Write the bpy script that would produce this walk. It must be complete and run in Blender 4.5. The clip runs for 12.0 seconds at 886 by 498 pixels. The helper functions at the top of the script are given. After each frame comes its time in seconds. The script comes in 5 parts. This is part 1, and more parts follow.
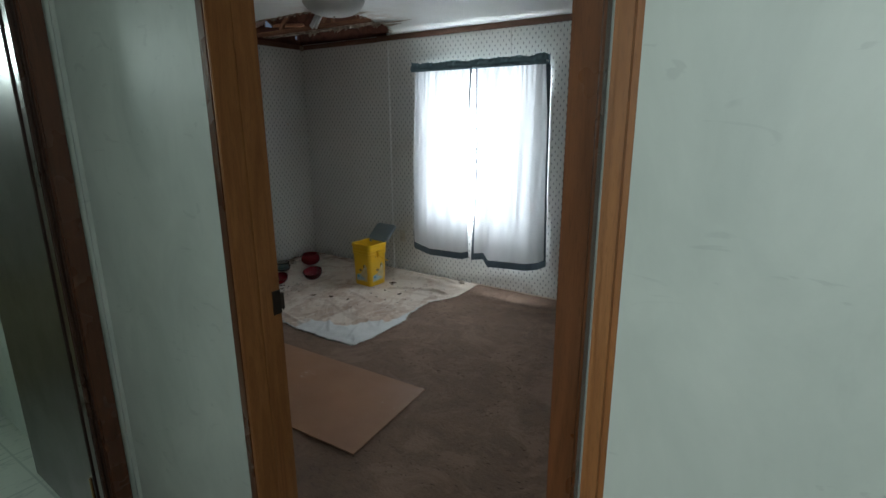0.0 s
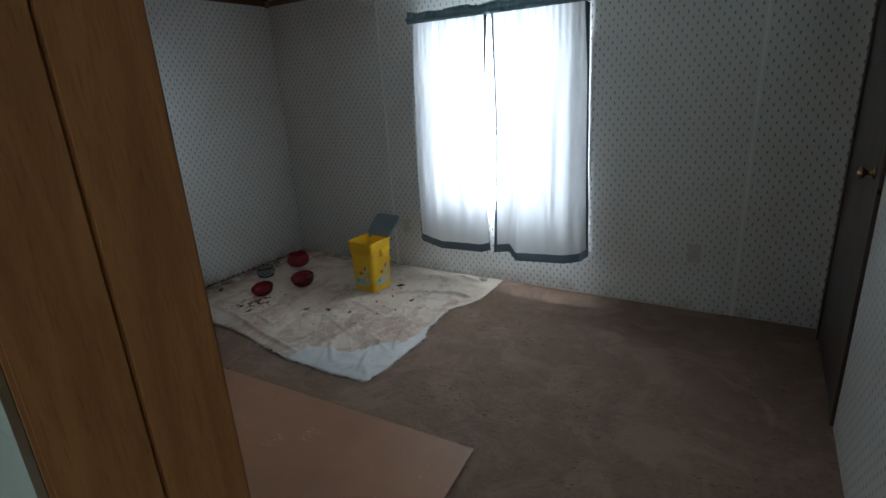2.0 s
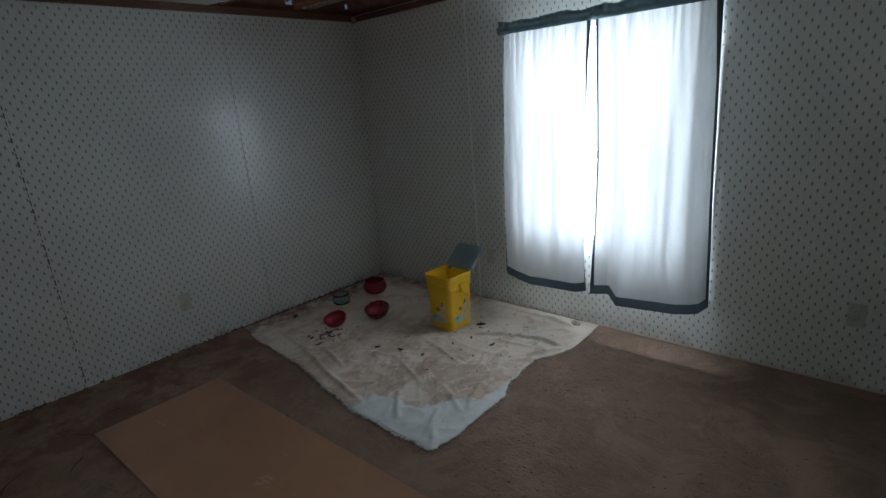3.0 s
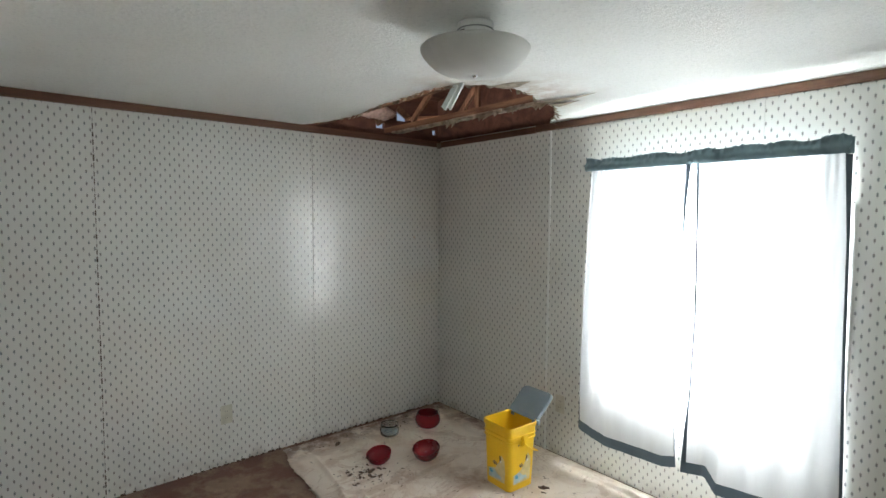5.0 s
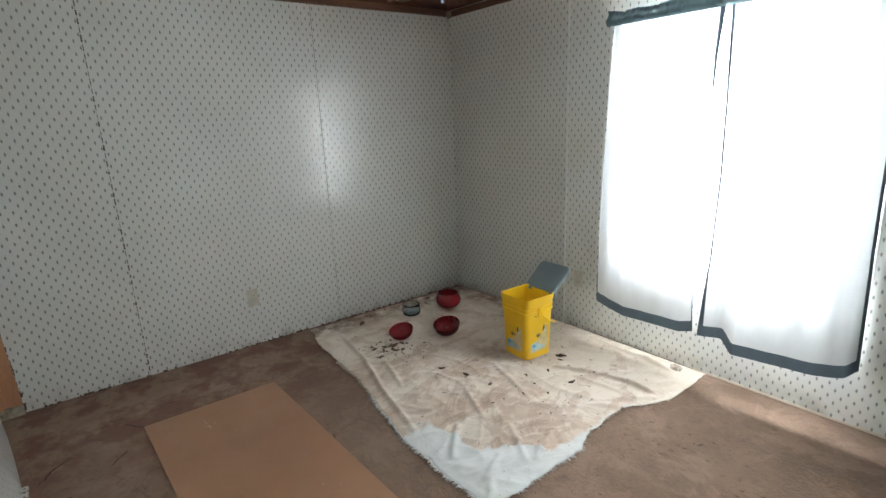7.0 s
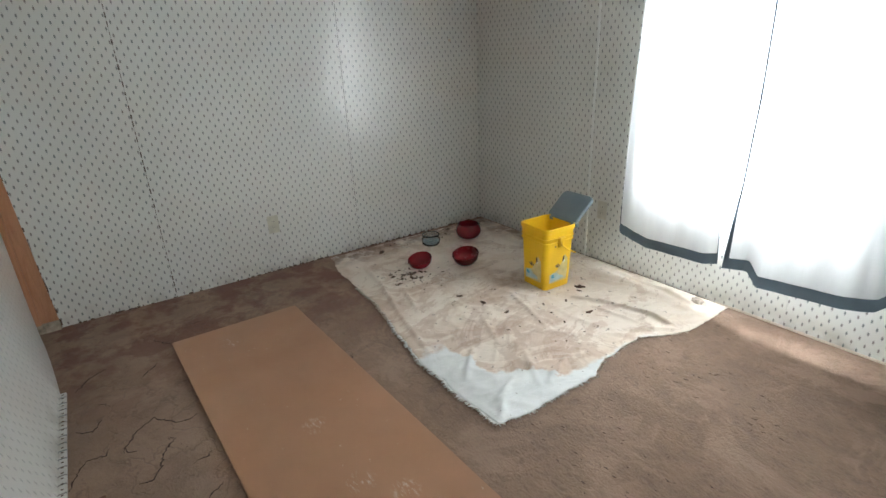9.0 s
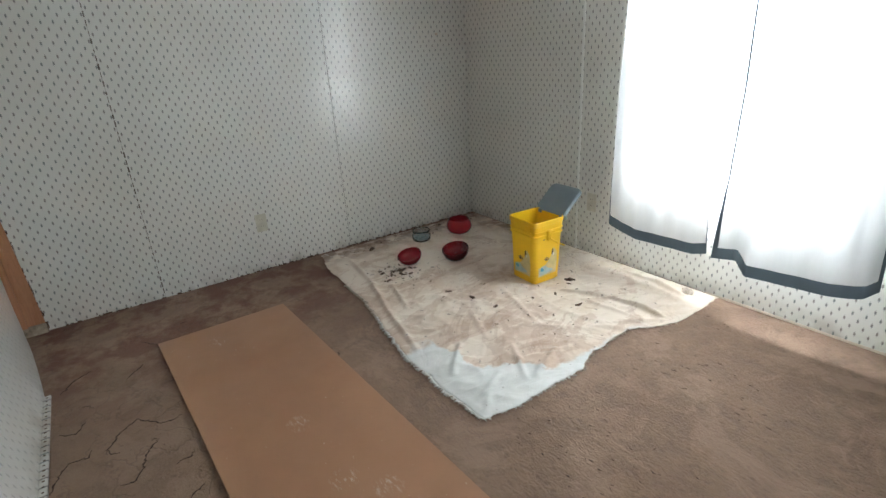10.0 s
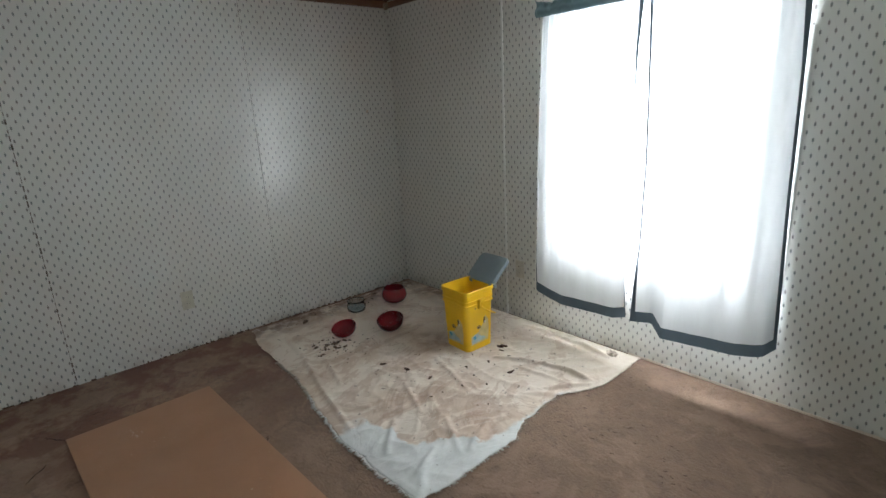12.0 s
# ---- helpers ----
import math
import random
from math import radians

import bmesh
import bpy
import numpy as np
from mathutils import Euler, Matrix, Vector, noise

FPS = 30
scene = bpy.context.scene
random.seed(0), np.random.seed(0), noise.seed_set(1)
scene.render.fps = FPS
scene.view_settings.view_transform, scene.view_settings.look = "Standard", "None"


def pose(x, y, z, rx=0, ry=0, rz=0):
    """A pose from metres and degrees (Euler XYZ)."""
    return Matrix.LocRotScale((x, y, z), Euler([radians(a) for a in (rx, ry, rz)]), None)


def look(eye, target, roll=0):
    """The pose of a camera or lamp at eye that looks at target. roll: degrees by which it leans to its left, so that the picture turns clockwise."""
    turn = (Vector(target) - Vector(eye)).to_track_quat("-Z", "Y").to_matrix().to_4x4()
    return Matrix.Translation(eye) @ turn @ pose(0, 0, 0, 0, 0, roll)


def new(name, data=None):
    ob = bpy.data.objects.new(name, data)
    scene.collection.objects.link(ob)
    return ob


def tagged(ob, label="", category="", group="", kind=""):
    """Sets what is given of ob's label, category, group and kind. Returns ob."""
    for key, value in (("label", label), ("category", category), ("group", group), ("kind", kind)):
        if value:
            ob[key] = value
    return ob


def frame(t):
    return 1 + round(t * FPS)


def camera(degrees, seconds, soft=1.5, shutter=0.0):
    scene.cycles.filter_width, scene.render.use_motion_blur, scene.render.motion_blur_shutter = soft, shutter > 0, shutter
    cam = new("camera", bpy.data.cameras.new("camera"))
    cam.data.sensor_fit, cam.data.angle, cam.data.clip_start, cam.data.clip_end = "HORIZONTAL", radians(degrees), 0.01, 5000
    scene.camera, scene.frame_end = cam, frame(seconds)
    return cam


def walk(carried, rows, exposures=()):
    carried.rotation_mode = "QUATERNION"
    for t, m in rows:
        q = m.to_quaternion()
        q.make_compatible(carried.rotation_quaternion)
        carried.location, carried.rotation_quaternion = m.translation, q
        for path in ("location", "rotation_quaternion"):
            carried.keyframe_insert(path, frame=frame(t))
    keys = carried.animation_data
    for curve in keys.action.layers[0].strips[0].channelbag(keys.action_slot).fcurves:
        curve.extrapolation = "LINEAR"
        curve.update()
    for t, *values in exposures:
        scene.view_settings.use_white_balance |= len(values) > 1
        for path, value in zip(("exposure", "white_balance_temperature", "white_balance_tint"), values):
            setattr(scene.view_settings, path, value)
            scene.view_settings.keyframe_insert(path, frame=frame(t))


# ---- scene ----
cam = camera(81.7, 12.0)
PATH = [
    (0, (-0.07, 0.361, 1.437), (-1.157, 1.963, 0.936), -0.3),
    (0.1, (-0.142, 0.332, 1.433), (-1.27, 1.905, 0.93), -0.4),
    (0.2, (-0.176, 0.335, 1.443), (-1.35, 1.874, 0.937), -0.6),
    (0.3, (-0.198, 0.353, 1.455), (-1.412, 1.858, 0.944), -0.8),
    (0.4, (-0.213, 0.366, 1.449), (-1.46, 1.845, 0.943), -1.2),
    (0.5, (-0.235, 0.383, 1.44), (-1.502, 1.848, 0.94), -1.2),
    (0.6, (-0.265, 0.425, 1.433), (-1.545, 1.877, 0.932), -1.6),
    (0.8, (-0.33, 0.51, 1.438), (-1.62, 1.95, 0.924), -1.8),
    (1, (-0.376, 0.593, 1.432), (-1.659, 2.035, 0.907), -1.9),
    (1.5, (-0.51, 0.77, 1.391), (-1.692, 2.28, 0.822), -2.3),
    (2, (-0.702, 0.889, 1.405), (-1.722, 2.496, 0.792), -3.5),
    (2.5, (-0.794, 1.028, 1.423), (-1.857, 2.614, 0.827), -4.2),
    (3, (-0.904, 1.257, 1.461), (-2.209, 2.665, 0.898), -4.5),
    (3.5, (-1.034, 1.373, 1.435), (-2.502, 2.62, 0.896), -4.1),
    (5.3, (-1.112, 1.445, 1.57), (-2.635, 2.737, 1.468), 0.7),
    (5.5, (-1.121, 1.451, 1.584), (-2.647, 2.74, 1.468), 0.8),
    (6, (-1.122, 1.435, 1.571), (-2.644, 2.719, 1.379), 0.4),
    (6.5, (-1.124, 1.47, 1.518), (-2.653, 2.709, 1.162), -1.0),
    (7, (-1.095, 1.523, 1.395), (-2.638, 2.689, 0.886), -2.5),
    (9, (-1.094, 1.561, 1.323), (-2.64, 2.598, 0.592), -2.6),
    (9.5, (-1.089, 1.566, 1.302), (-2.664, 2.541, 0.547), -3.1),
    (10, (-1.067, 1.625, 1.301), (-2.611, 2.658, 0.56), -3.7),
    (10.5, (-1.031, 1.659, 1.31), (-2.491, 2.824, 0.595), -3.1),
    (11, (-1.026, 1.646, 1.338), (-2.458, 2.884, 0.692), -2.6),
    (12, (-1.01, 1.658, 1.383), (-2.465, 2.921, 0.844), -3.2),
]
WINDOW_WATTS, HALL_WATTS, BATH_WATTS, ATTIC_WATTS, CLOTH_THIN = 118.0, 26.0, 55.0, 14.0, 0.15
EXPOSURES = [(0, -1.05, 6200, 10), (1, -0.55, 6350, 10), (1.6, -0.7, 6200, 10), (2, -1.0, 5900, 10), (2.7, -1.55, 5600, 9), (3.0, -1.3, 5900, 9), (3.3, -0.5, 6100, 10), (3.8, 0.1, 6400, 10), (5.3, 0.52, 6600, 11), (7, 0.5, 6500, 11), (9, 0.66, 6500, 11), (10.5, 0.55, 6500, 11), (12, 0.05, 6450, 11)]
walk(cam, [(t, look(eye, target, roll)) for t, eye, target, roll in PATH], EXPOSURES)

# ---- light ----
world = bpy.data.worlds.new("world")
scene.world = world
world.use_nodes = True
wn = world.node_tree
sky = wn.nodes.new("ShaderNodeTexSky")
sky.sky_type, sky.sun_disc = "NISHITA", False
sky.sun_elevation, sky.sun_rotation = radians(50), radians(160)
sky.dust_density, sky.air_density, sky.ozone_density = 9.0, 0.6, 0.3
wn.links.new(sky.outputs[0], wn.nodes["Background"].inputs[0])
wn.nodes["Background"].inputs[1].default_value = 0.15


def lamp(name, kind, pose_, energy, colour, **more):
    data = bpy.data.lights.new(name, kind)
    data.energy, data.color = energy, colour
    for key, value in more.items():
        setattr(data, key, value)
    ob = new(name, data)
    ob.matrix_world = pose_
    return ob


lamp("sun", "SUN", look((0, 0, 10), (0.9, 3.2, 4.5)), 1.5, (1, 0.96, 0.9), angle=radians(12))
# daylight at the bedroom window, behind the curtains
lamp("window_daylight", "AREA", look((-2.25, 4.185, 1.177), (-2.25, 3.0, 1.177)), WINDOW_WATTS, (0.90, 0.97, 1.0), shape="RECTANGLE", size=0.98, size_y=1.26)
# fill light added through a made-up hall opening; daylight at the bathroom window
lamp("hall_fill", "AREA", look((0.3, -0.84, 1.6), (0.3, 1.0, 1.55)), HALL_WATTS, (0.90, 1.0, 0.95), shape="RECTANGLE", size=1.1, size_y=0.8)
lamp("bathroom_daylight", "AREA", look((-4.62, 0.35, 1.86), (-3.0, 0.35, 1.2)), BATH_WATTS, (0.84, 1.0, 0.92), shape="RECTANGLE", size=0.7, size_y=0.36)
# fill light added behind a made-up low slot in the unseen attic end
lamp("attic_fill", "AREA", look((-3.2, 2.08, 2.23), (-3.2, 4.0, 2.42)), ATTIC_WATTS, (1.0, 0.94, 0.88), shape="RECTANGLE", size=1.5, size_y=0.12)


# ---- materials ----
class Mat:
    """A node material and short calls to wire it."""

    def __init__(self, name, colour=(0.5, 0.5, 0.5), rough=0.6, metal=0.0, coat=0.0):
        self.mat = bpy.data.materials.new(name)
        self.mat.use_nodes = True
        self.tree = self.mat.node_tree
        self.bsdf = self.tree.nodes["Principled BSDF"]
        self.bsdf.inputs["Base Color"].default_value = (*colour, 1)
        self.bsdf.inputs["Roughness"].default_value = rough
        self.bsdf.inputs["Metallic"].default_value = metal
        self.bsdf.inputs["Coat Weight"].default_value = coat
        self.where = self.tree.nodes.new("ShaderNodeTexCoord").outputs["Object"]

    def node(self, kind, **values):
        n = self.tree.nodes.new("ShaderNode" + kind)
        for k, v in values.items():
            if k in n.inputs:
                self.put(n.inputs[k], v)
            else:
                setattr(n, k, v)
        return n

    def put(self, socket, v):
        if isinstance(v, bpy.types.NodeSocket):
            self.tree.links.new(v, socket)
        else:
            socket.default_value = (*v, 1) if isinstance(v, tuple) and len(v) == 3 and socket.type == "RGBA" else v

    def math(self, op, a, b=0.0, c=0.0):
        n = self.node("Math", operation=op)
        for s, v in zip(n.inputs, (a, b, c)):
            self.put(s, v)
        return n.outputs[0]

    def scaled(self, scale, at=(0, 0, 0), turn=(0, 0, 0)):
        m = self.node("Mapping", Vector=self.where)
        m.inputs["Scale"].default_value, m.inputs["Location"].default_value, m.inputs["Rotation"].default_value = scale, at, turn
        return m.outputs[0]

    def noise(self, scale, detail=4.0, rough=0.55, where=None, warp=0.0):
        n = self.node("TexNoise", Vector=where or self.where, Scale=scale, Detail=detail, Roughness=rough, Distortion=warp)
        return n.outputs[0]

    def step(self, value, low, high, out0=0.0, out1=1.0):
        n = self.node("MapRange", clamp=True)
        for s, v in zip(list(n.inputs)[:5], (value, low, high, out0, out1)):
            self.put(s, v)
        return n.outputs[0]

    def mix(self, factor, a, b, how="MIX"):
        n = self.node("Mix", data_type="RGBA", blend_type=how)
        self.put(n.inputs[0], factor)
        self.put(n.inputs[6], a)
        self.put(n.inputs[7], b)
        return n.outputs[2]

    def base(self, colour):
        self.put(self.bsdf.inputs["Base Color"], colour)
        return self

    def rough(self, value):
        self.put(self.bsdf.inputs["Roughness"], value)
        return self

    def bump(self, height, strength=0.3, distance=0.003):
        b = self.node("Bump", Height=height, Strength=strength, Distance=distance)
        self.put(self.bsdf.inputs["Normal"], b.outputs[0])
        return self


def wallpaper(name, across, strength=0.84):
    """Satin vinyl wallpaper with small staggered four-lobed sprigs. across: the axis along the wall."""
    m = Mat(name, rough=0.36, coat=0.7)
    m.bsdf.inputs["Coat Roughness"].default_value = 0.20
    m.bsdf.inputs["Coat IOR"].default_value = 1.56
    xyz = m.node("SeparateXYZ", Vector=m.where)
    u = m.math("DIVIDE", xyz.outputs[across], 0.0485)
    v = m.math("DIVIDE", xyz.outputs["Z"], 0.0305)
    row = m.math("FLOOR", v)
    u = m.math("ADD", u, m.math("MULTIPLY", m.math("FLOORED_MODULO", row, 2.0), 0.5))
    fx = m.math("ABSOLUTE", m.math("MULTIPLY", m.math("SUBTRACT", m.math("FRACT", u), 0.5), 0.0485))
    fz = m.math("ABSOLUTE", m.math("MULTIPLY", m.math("SUBTRACT", m.math("FRACT", v), 0.5), 0.0305))
    diamond = m.math("ADD", m.math("DIVIDE", fx, 0.0056), m.math("DIVIDE", fz, 0.0116))
    waist = m.math("MULTIPLY", m.math("SINE", m.math("MULTIPLY", fz, 900.0)), 0.27)
    sprig = m.step(m.math("ADD", diamond, waist), 0.8, 1.15, 1.0, 0.0)
    tint = m.noise(38.0, 1.0)
    ink = m.mix(m.step(tint, 0.4, 0.6), (0.12, 0.155, 0.16), (0.20, 0.165, 0.16))
    paper = m.mix(m.step(m.noise(2.2, 6.0), 0.35, 0.7), (0.76, 0.76, 0.725), (0.70, 0.695, 0.655))
    stain = m.step(m.noise(0.9, 5.0, 0.6, m.scaled((1, 1, 0.5), (3, 1, 7))), 0.60, 0.78)
    paper = m.mix(m.math("MULTIPLY", stain, 0.35), paper, (0.42, 0.37, 0.27))
    low = m.math("MULTIPLY", m.step(xyz.outputs["Z"], 0.0, 0.10, 1.0, 0.0), m.step(m.noise(9.0, 5.0), 0.42, 0.65))
    paper = m.mix(m.math("MULTIPLY", low, 0.5), paper, (0.25, 0.19, 0.13))
    m.base(m.mix(m.math("MULTIPLY", sprig, strength), paper, ink))
    m.rough(m.step(m.noise(14.0, 3.0), 0.3, 0.7, 0.30, 0.40))
    m.bump(m.math("ADD", m.math("MULTIPLY", m.noise(3.0, 2.0), 3.0), m.math("MULTIPLY", m.noise(420.0, 2.0), 0.4)), 0.16, 0.0015)
    return m.mat


def hall_board(name, base=(0.60, 0.655, 0.61), vein=(0.40, 0.46, 0.43), flecks=0.0):
    """Vinyl-faced board with a faint cloudy veined print."""
    m = Mat(name, rough=0.33)
    cloud = m.step(m.noise(5.0, 7.0, 0.62, m.scaled((1, 1, 0.55)), 0.6), 0.35, 0.72)
    fibre = m.step(m.noise(26.0, 5.0, 0.6, m.scaled((1.0, 1.0, 0.25))), 0.60, 0.78)
    lines = m.step(m.noise(7.0, 3.0, 0.5, m.scaled((1, 1, 3.0), (5, 2, 1)), 2.5), 0.655, 0.69)
    c = m.mix(m.math("MULTIPLY", cloud, 0.6), base, vein)
    c = m.mix(m.math("MULTIPLY", fibre, 0.3), c, vein)
    c = m.mix(m.math("MULTIPLY", lines, 0.16), c, (0.20, 0.25, 0.25))
    if flecks:
        spots = m.math("MULTIPLY", m.step(m.noise(30.0, 3.0, 0.6, m.scaled((1, 1, 1.6), (3, 3, 3))), 0.63, 0.67), m.step(m.noise(4.0, 2.0), 0.44, 0.56))
        c = m.mix(m.math("MULTIPLY", spots, flecks), c, (0.16, 0.20, 0.20))
    m.base(c).rough(m.step(m.noise(9.0, 4.0), 0.3, 0.7, 0.32, 0.46))
    m.bump(m.noise(160.0, 3.0), 0.15, 0.001)
    return m.mat


def wood(name, light, dark, grain=(14, 14, 1.2), rough=(0.35, 0.5), coat=0.0, bump=0.12):
    """Long grain, along the axis with the smallest scale."""
    m = Mat(name, coat=coat)
    g = m.noise(2.6, 8.0, 0.62, m.scaled(grain), 1.2)
    pores = m.step(m.noise(9.0, 3.0, 0.6, m.scaled(tuple(5 * s for s in grain))), 0.52, 0.72)
    c = m.mix(m.step(g, 0.34, 0.68), light, dark)
    c = m.mix(m.math("MULTIPLY", pores, 0.45), c, tuple(0.55 * d for d in dark))
    m.base(c).rough(m.step(m.noise(6.0, 3.0), 0.3, 0.7, *rough))
    m.bump(m.math("ADD", g, m.math("MULTIPLY", pores, -0.4)), bump, 0.002)
    return m.mat


def plain(name, colour, rough=0.5, metal=0.0, vary=0.12, coat=0.0, scale=20.0):
    m = Mat(name, colour, rough, metal, coat)
    dim = tuple(c * (1 - 2.2 * vary) for c in colour)
    m.base(m.mix(m.step(m.noise(scale, 5.0), 0.35, 0.7), colour, dim))
    m.rough(m.step(m.noise(scale * 1.7, 3.0), 0.3, 0.7, rough * 0.85, min(1.0, rough * 1.2)))
    m.bump(m.noise(scale * 9, 2.0), 0.08, 0.001)
    return m.mat


PAPER_X, PAPER_Y = wallpaper("wallpaper_along_x", "X"), wallpaper("wallpaper_along_y", "Y")
FADED_PAPER = wallpaper("faded_wallpaper", "X", 0.38)
HALL = hall_board("hall_wall_board")
BATH = hall_board("bathroom_wall_board", (0.62, 0.66, 0.62), (0.44, 0.50, 0.47), 0.5)
GOLDEN = wood("golden_oak_jamb", (0.34, 0.150, 0.052), (0.215, 0.088, 0.030), coat=0.10)
CASING = wood("red_brown_casing", (0.18, 0.070, 0.028), (0.11, 0.042, 0.017), coat=0.12, rough=(0.25, 0.4))
MAHOGANY = wood("glossy_mahogany_casing", (0.125, 0.046, 0.022), (0.075, 0.027, 0.013), coat=0.2, rough=(0.22, 0.35))
DARK_DOOR = wood("dark_brown_door", (0.060, 0.038, 0.032), (0.036, 0.022, 0.019), rough=(0.30, 0.38), coat=0.25)
DARK_CASING = wood("dark_brown_casing", (0.075, 0.035, 0.022), (0.04, 0.018, 0.012), rough=(0.25, 0.35), coat=0.4)
CROWN_X = wood("crown_strip_along_x", (0.20, 0.095, 0.055), (0.13, 0.058, 0.035), grain=(1.2, 14, 14))
CROWN_Y = wood("crown_strip_along_y", (0.20, 0.095, 0.055), (0.13, 0.058, 0.035), grain=(14, 1.2, 14))
TIMBER_X = wood("attic_timber_along_x", (0.24, 0.12, 0.062), (0.09, 0.040, 0.024), grain=(1.0, 11, 11), rough=(0.7, 0.9))
TIMBER_Z = wood("attic_timber_upright", (0.26, 0.13, 0.07), (0.10, 0.045, 0.026), rough=(0.7, 0.9))
DECK = wood("roof_deck_red_brown", (0.16, 0.068, 0.044), (0.065, 0.027, 0.019), grain=(3, 1.0, 3), rough=(0.8, 0.95))
STUD = wood("bare_stud_orange", (0.56, 0.285, 0.16), (0.44, 0.20, 0.105), rough=(0.6, 0.8))
WHITE = plain("white_trim", (0.84, 0.85, 0.83), 0.3, vary=0.04)
BRASS = plain("worn_brass", (0.50, 0.36, 0.18), 0.17, 1.0)
DARK_METAL = plain("dark_metal", (0.12, 0.10, 0.08), 0.35, 0.9)
DULL_STEEL = plain("dull_steel", (0.30, 0.32, 0.31), 0.4, 0.6)
CHROME = plain("chrome", (0.65, 0.66, 0.66), 0.14, 1.0)
IVORY = plain("ivory_plastic", (0.62, 0.60, 0.49), 0.4)
TUB = plain("cream_tub_acrylic", (0.60, 0.57, 0.36), 0.22, vary=0.05, scale=4.0)
YELLOW = plain("yellow_plastic", (0.88, 0.53, 0.012), 0.34, vary=0.04, scale=6.0)
GREY_LID = plain("blue_grey_plastic", (0.20, 0.25, 0.275), 0.42, vary=0.06, scale=8.0)
RED = plain("glossy_red_plastic", (0.27, 0.009, 0.016), 0.16, coat=0.4, vary=0.1, scale=9.0)
DARK_RED = plain("dark_red_plastic", (0.17, 0.010, 0.014), 0.2, coat=0.3, vary=0.1, scale=9.0)
DEEP_RED = plain("deep_red_plastic", (0.27, 0.012, 0.018), 0.25, coat=0.3, vary=0.15, scale=12.0)
LABEL_BLUE = plain("label_blue", (0.10, 0.42, 0.66), 0.4)
LABEL_PALE = plain("label_pale", (0.74, 0.60, 0.30), 0.4)
MURKY = plain("murky_wax", (0.36, 0.42, 0.43), 0.4, vary=0.25, scale=60.0)
LABEL_SKY = plain("label_sky", (0.48, 0.62, 0.66), 0.4)
LABEL_BROWN = plain("label_brown", (0.42, 0.24, 0.06), 0.4)
GREY_PLASTIC = plain("dull_grey_plastic", (0.60, 0.59, 0.53), 0.5)
AGED_IVORY = plain("aged_ivory_plastic", (0.66, 0.635, 0.55), 0.45)
LABEL_DARK = plain("label_dark", (0.09, 0.05, 0.02), 0.4)


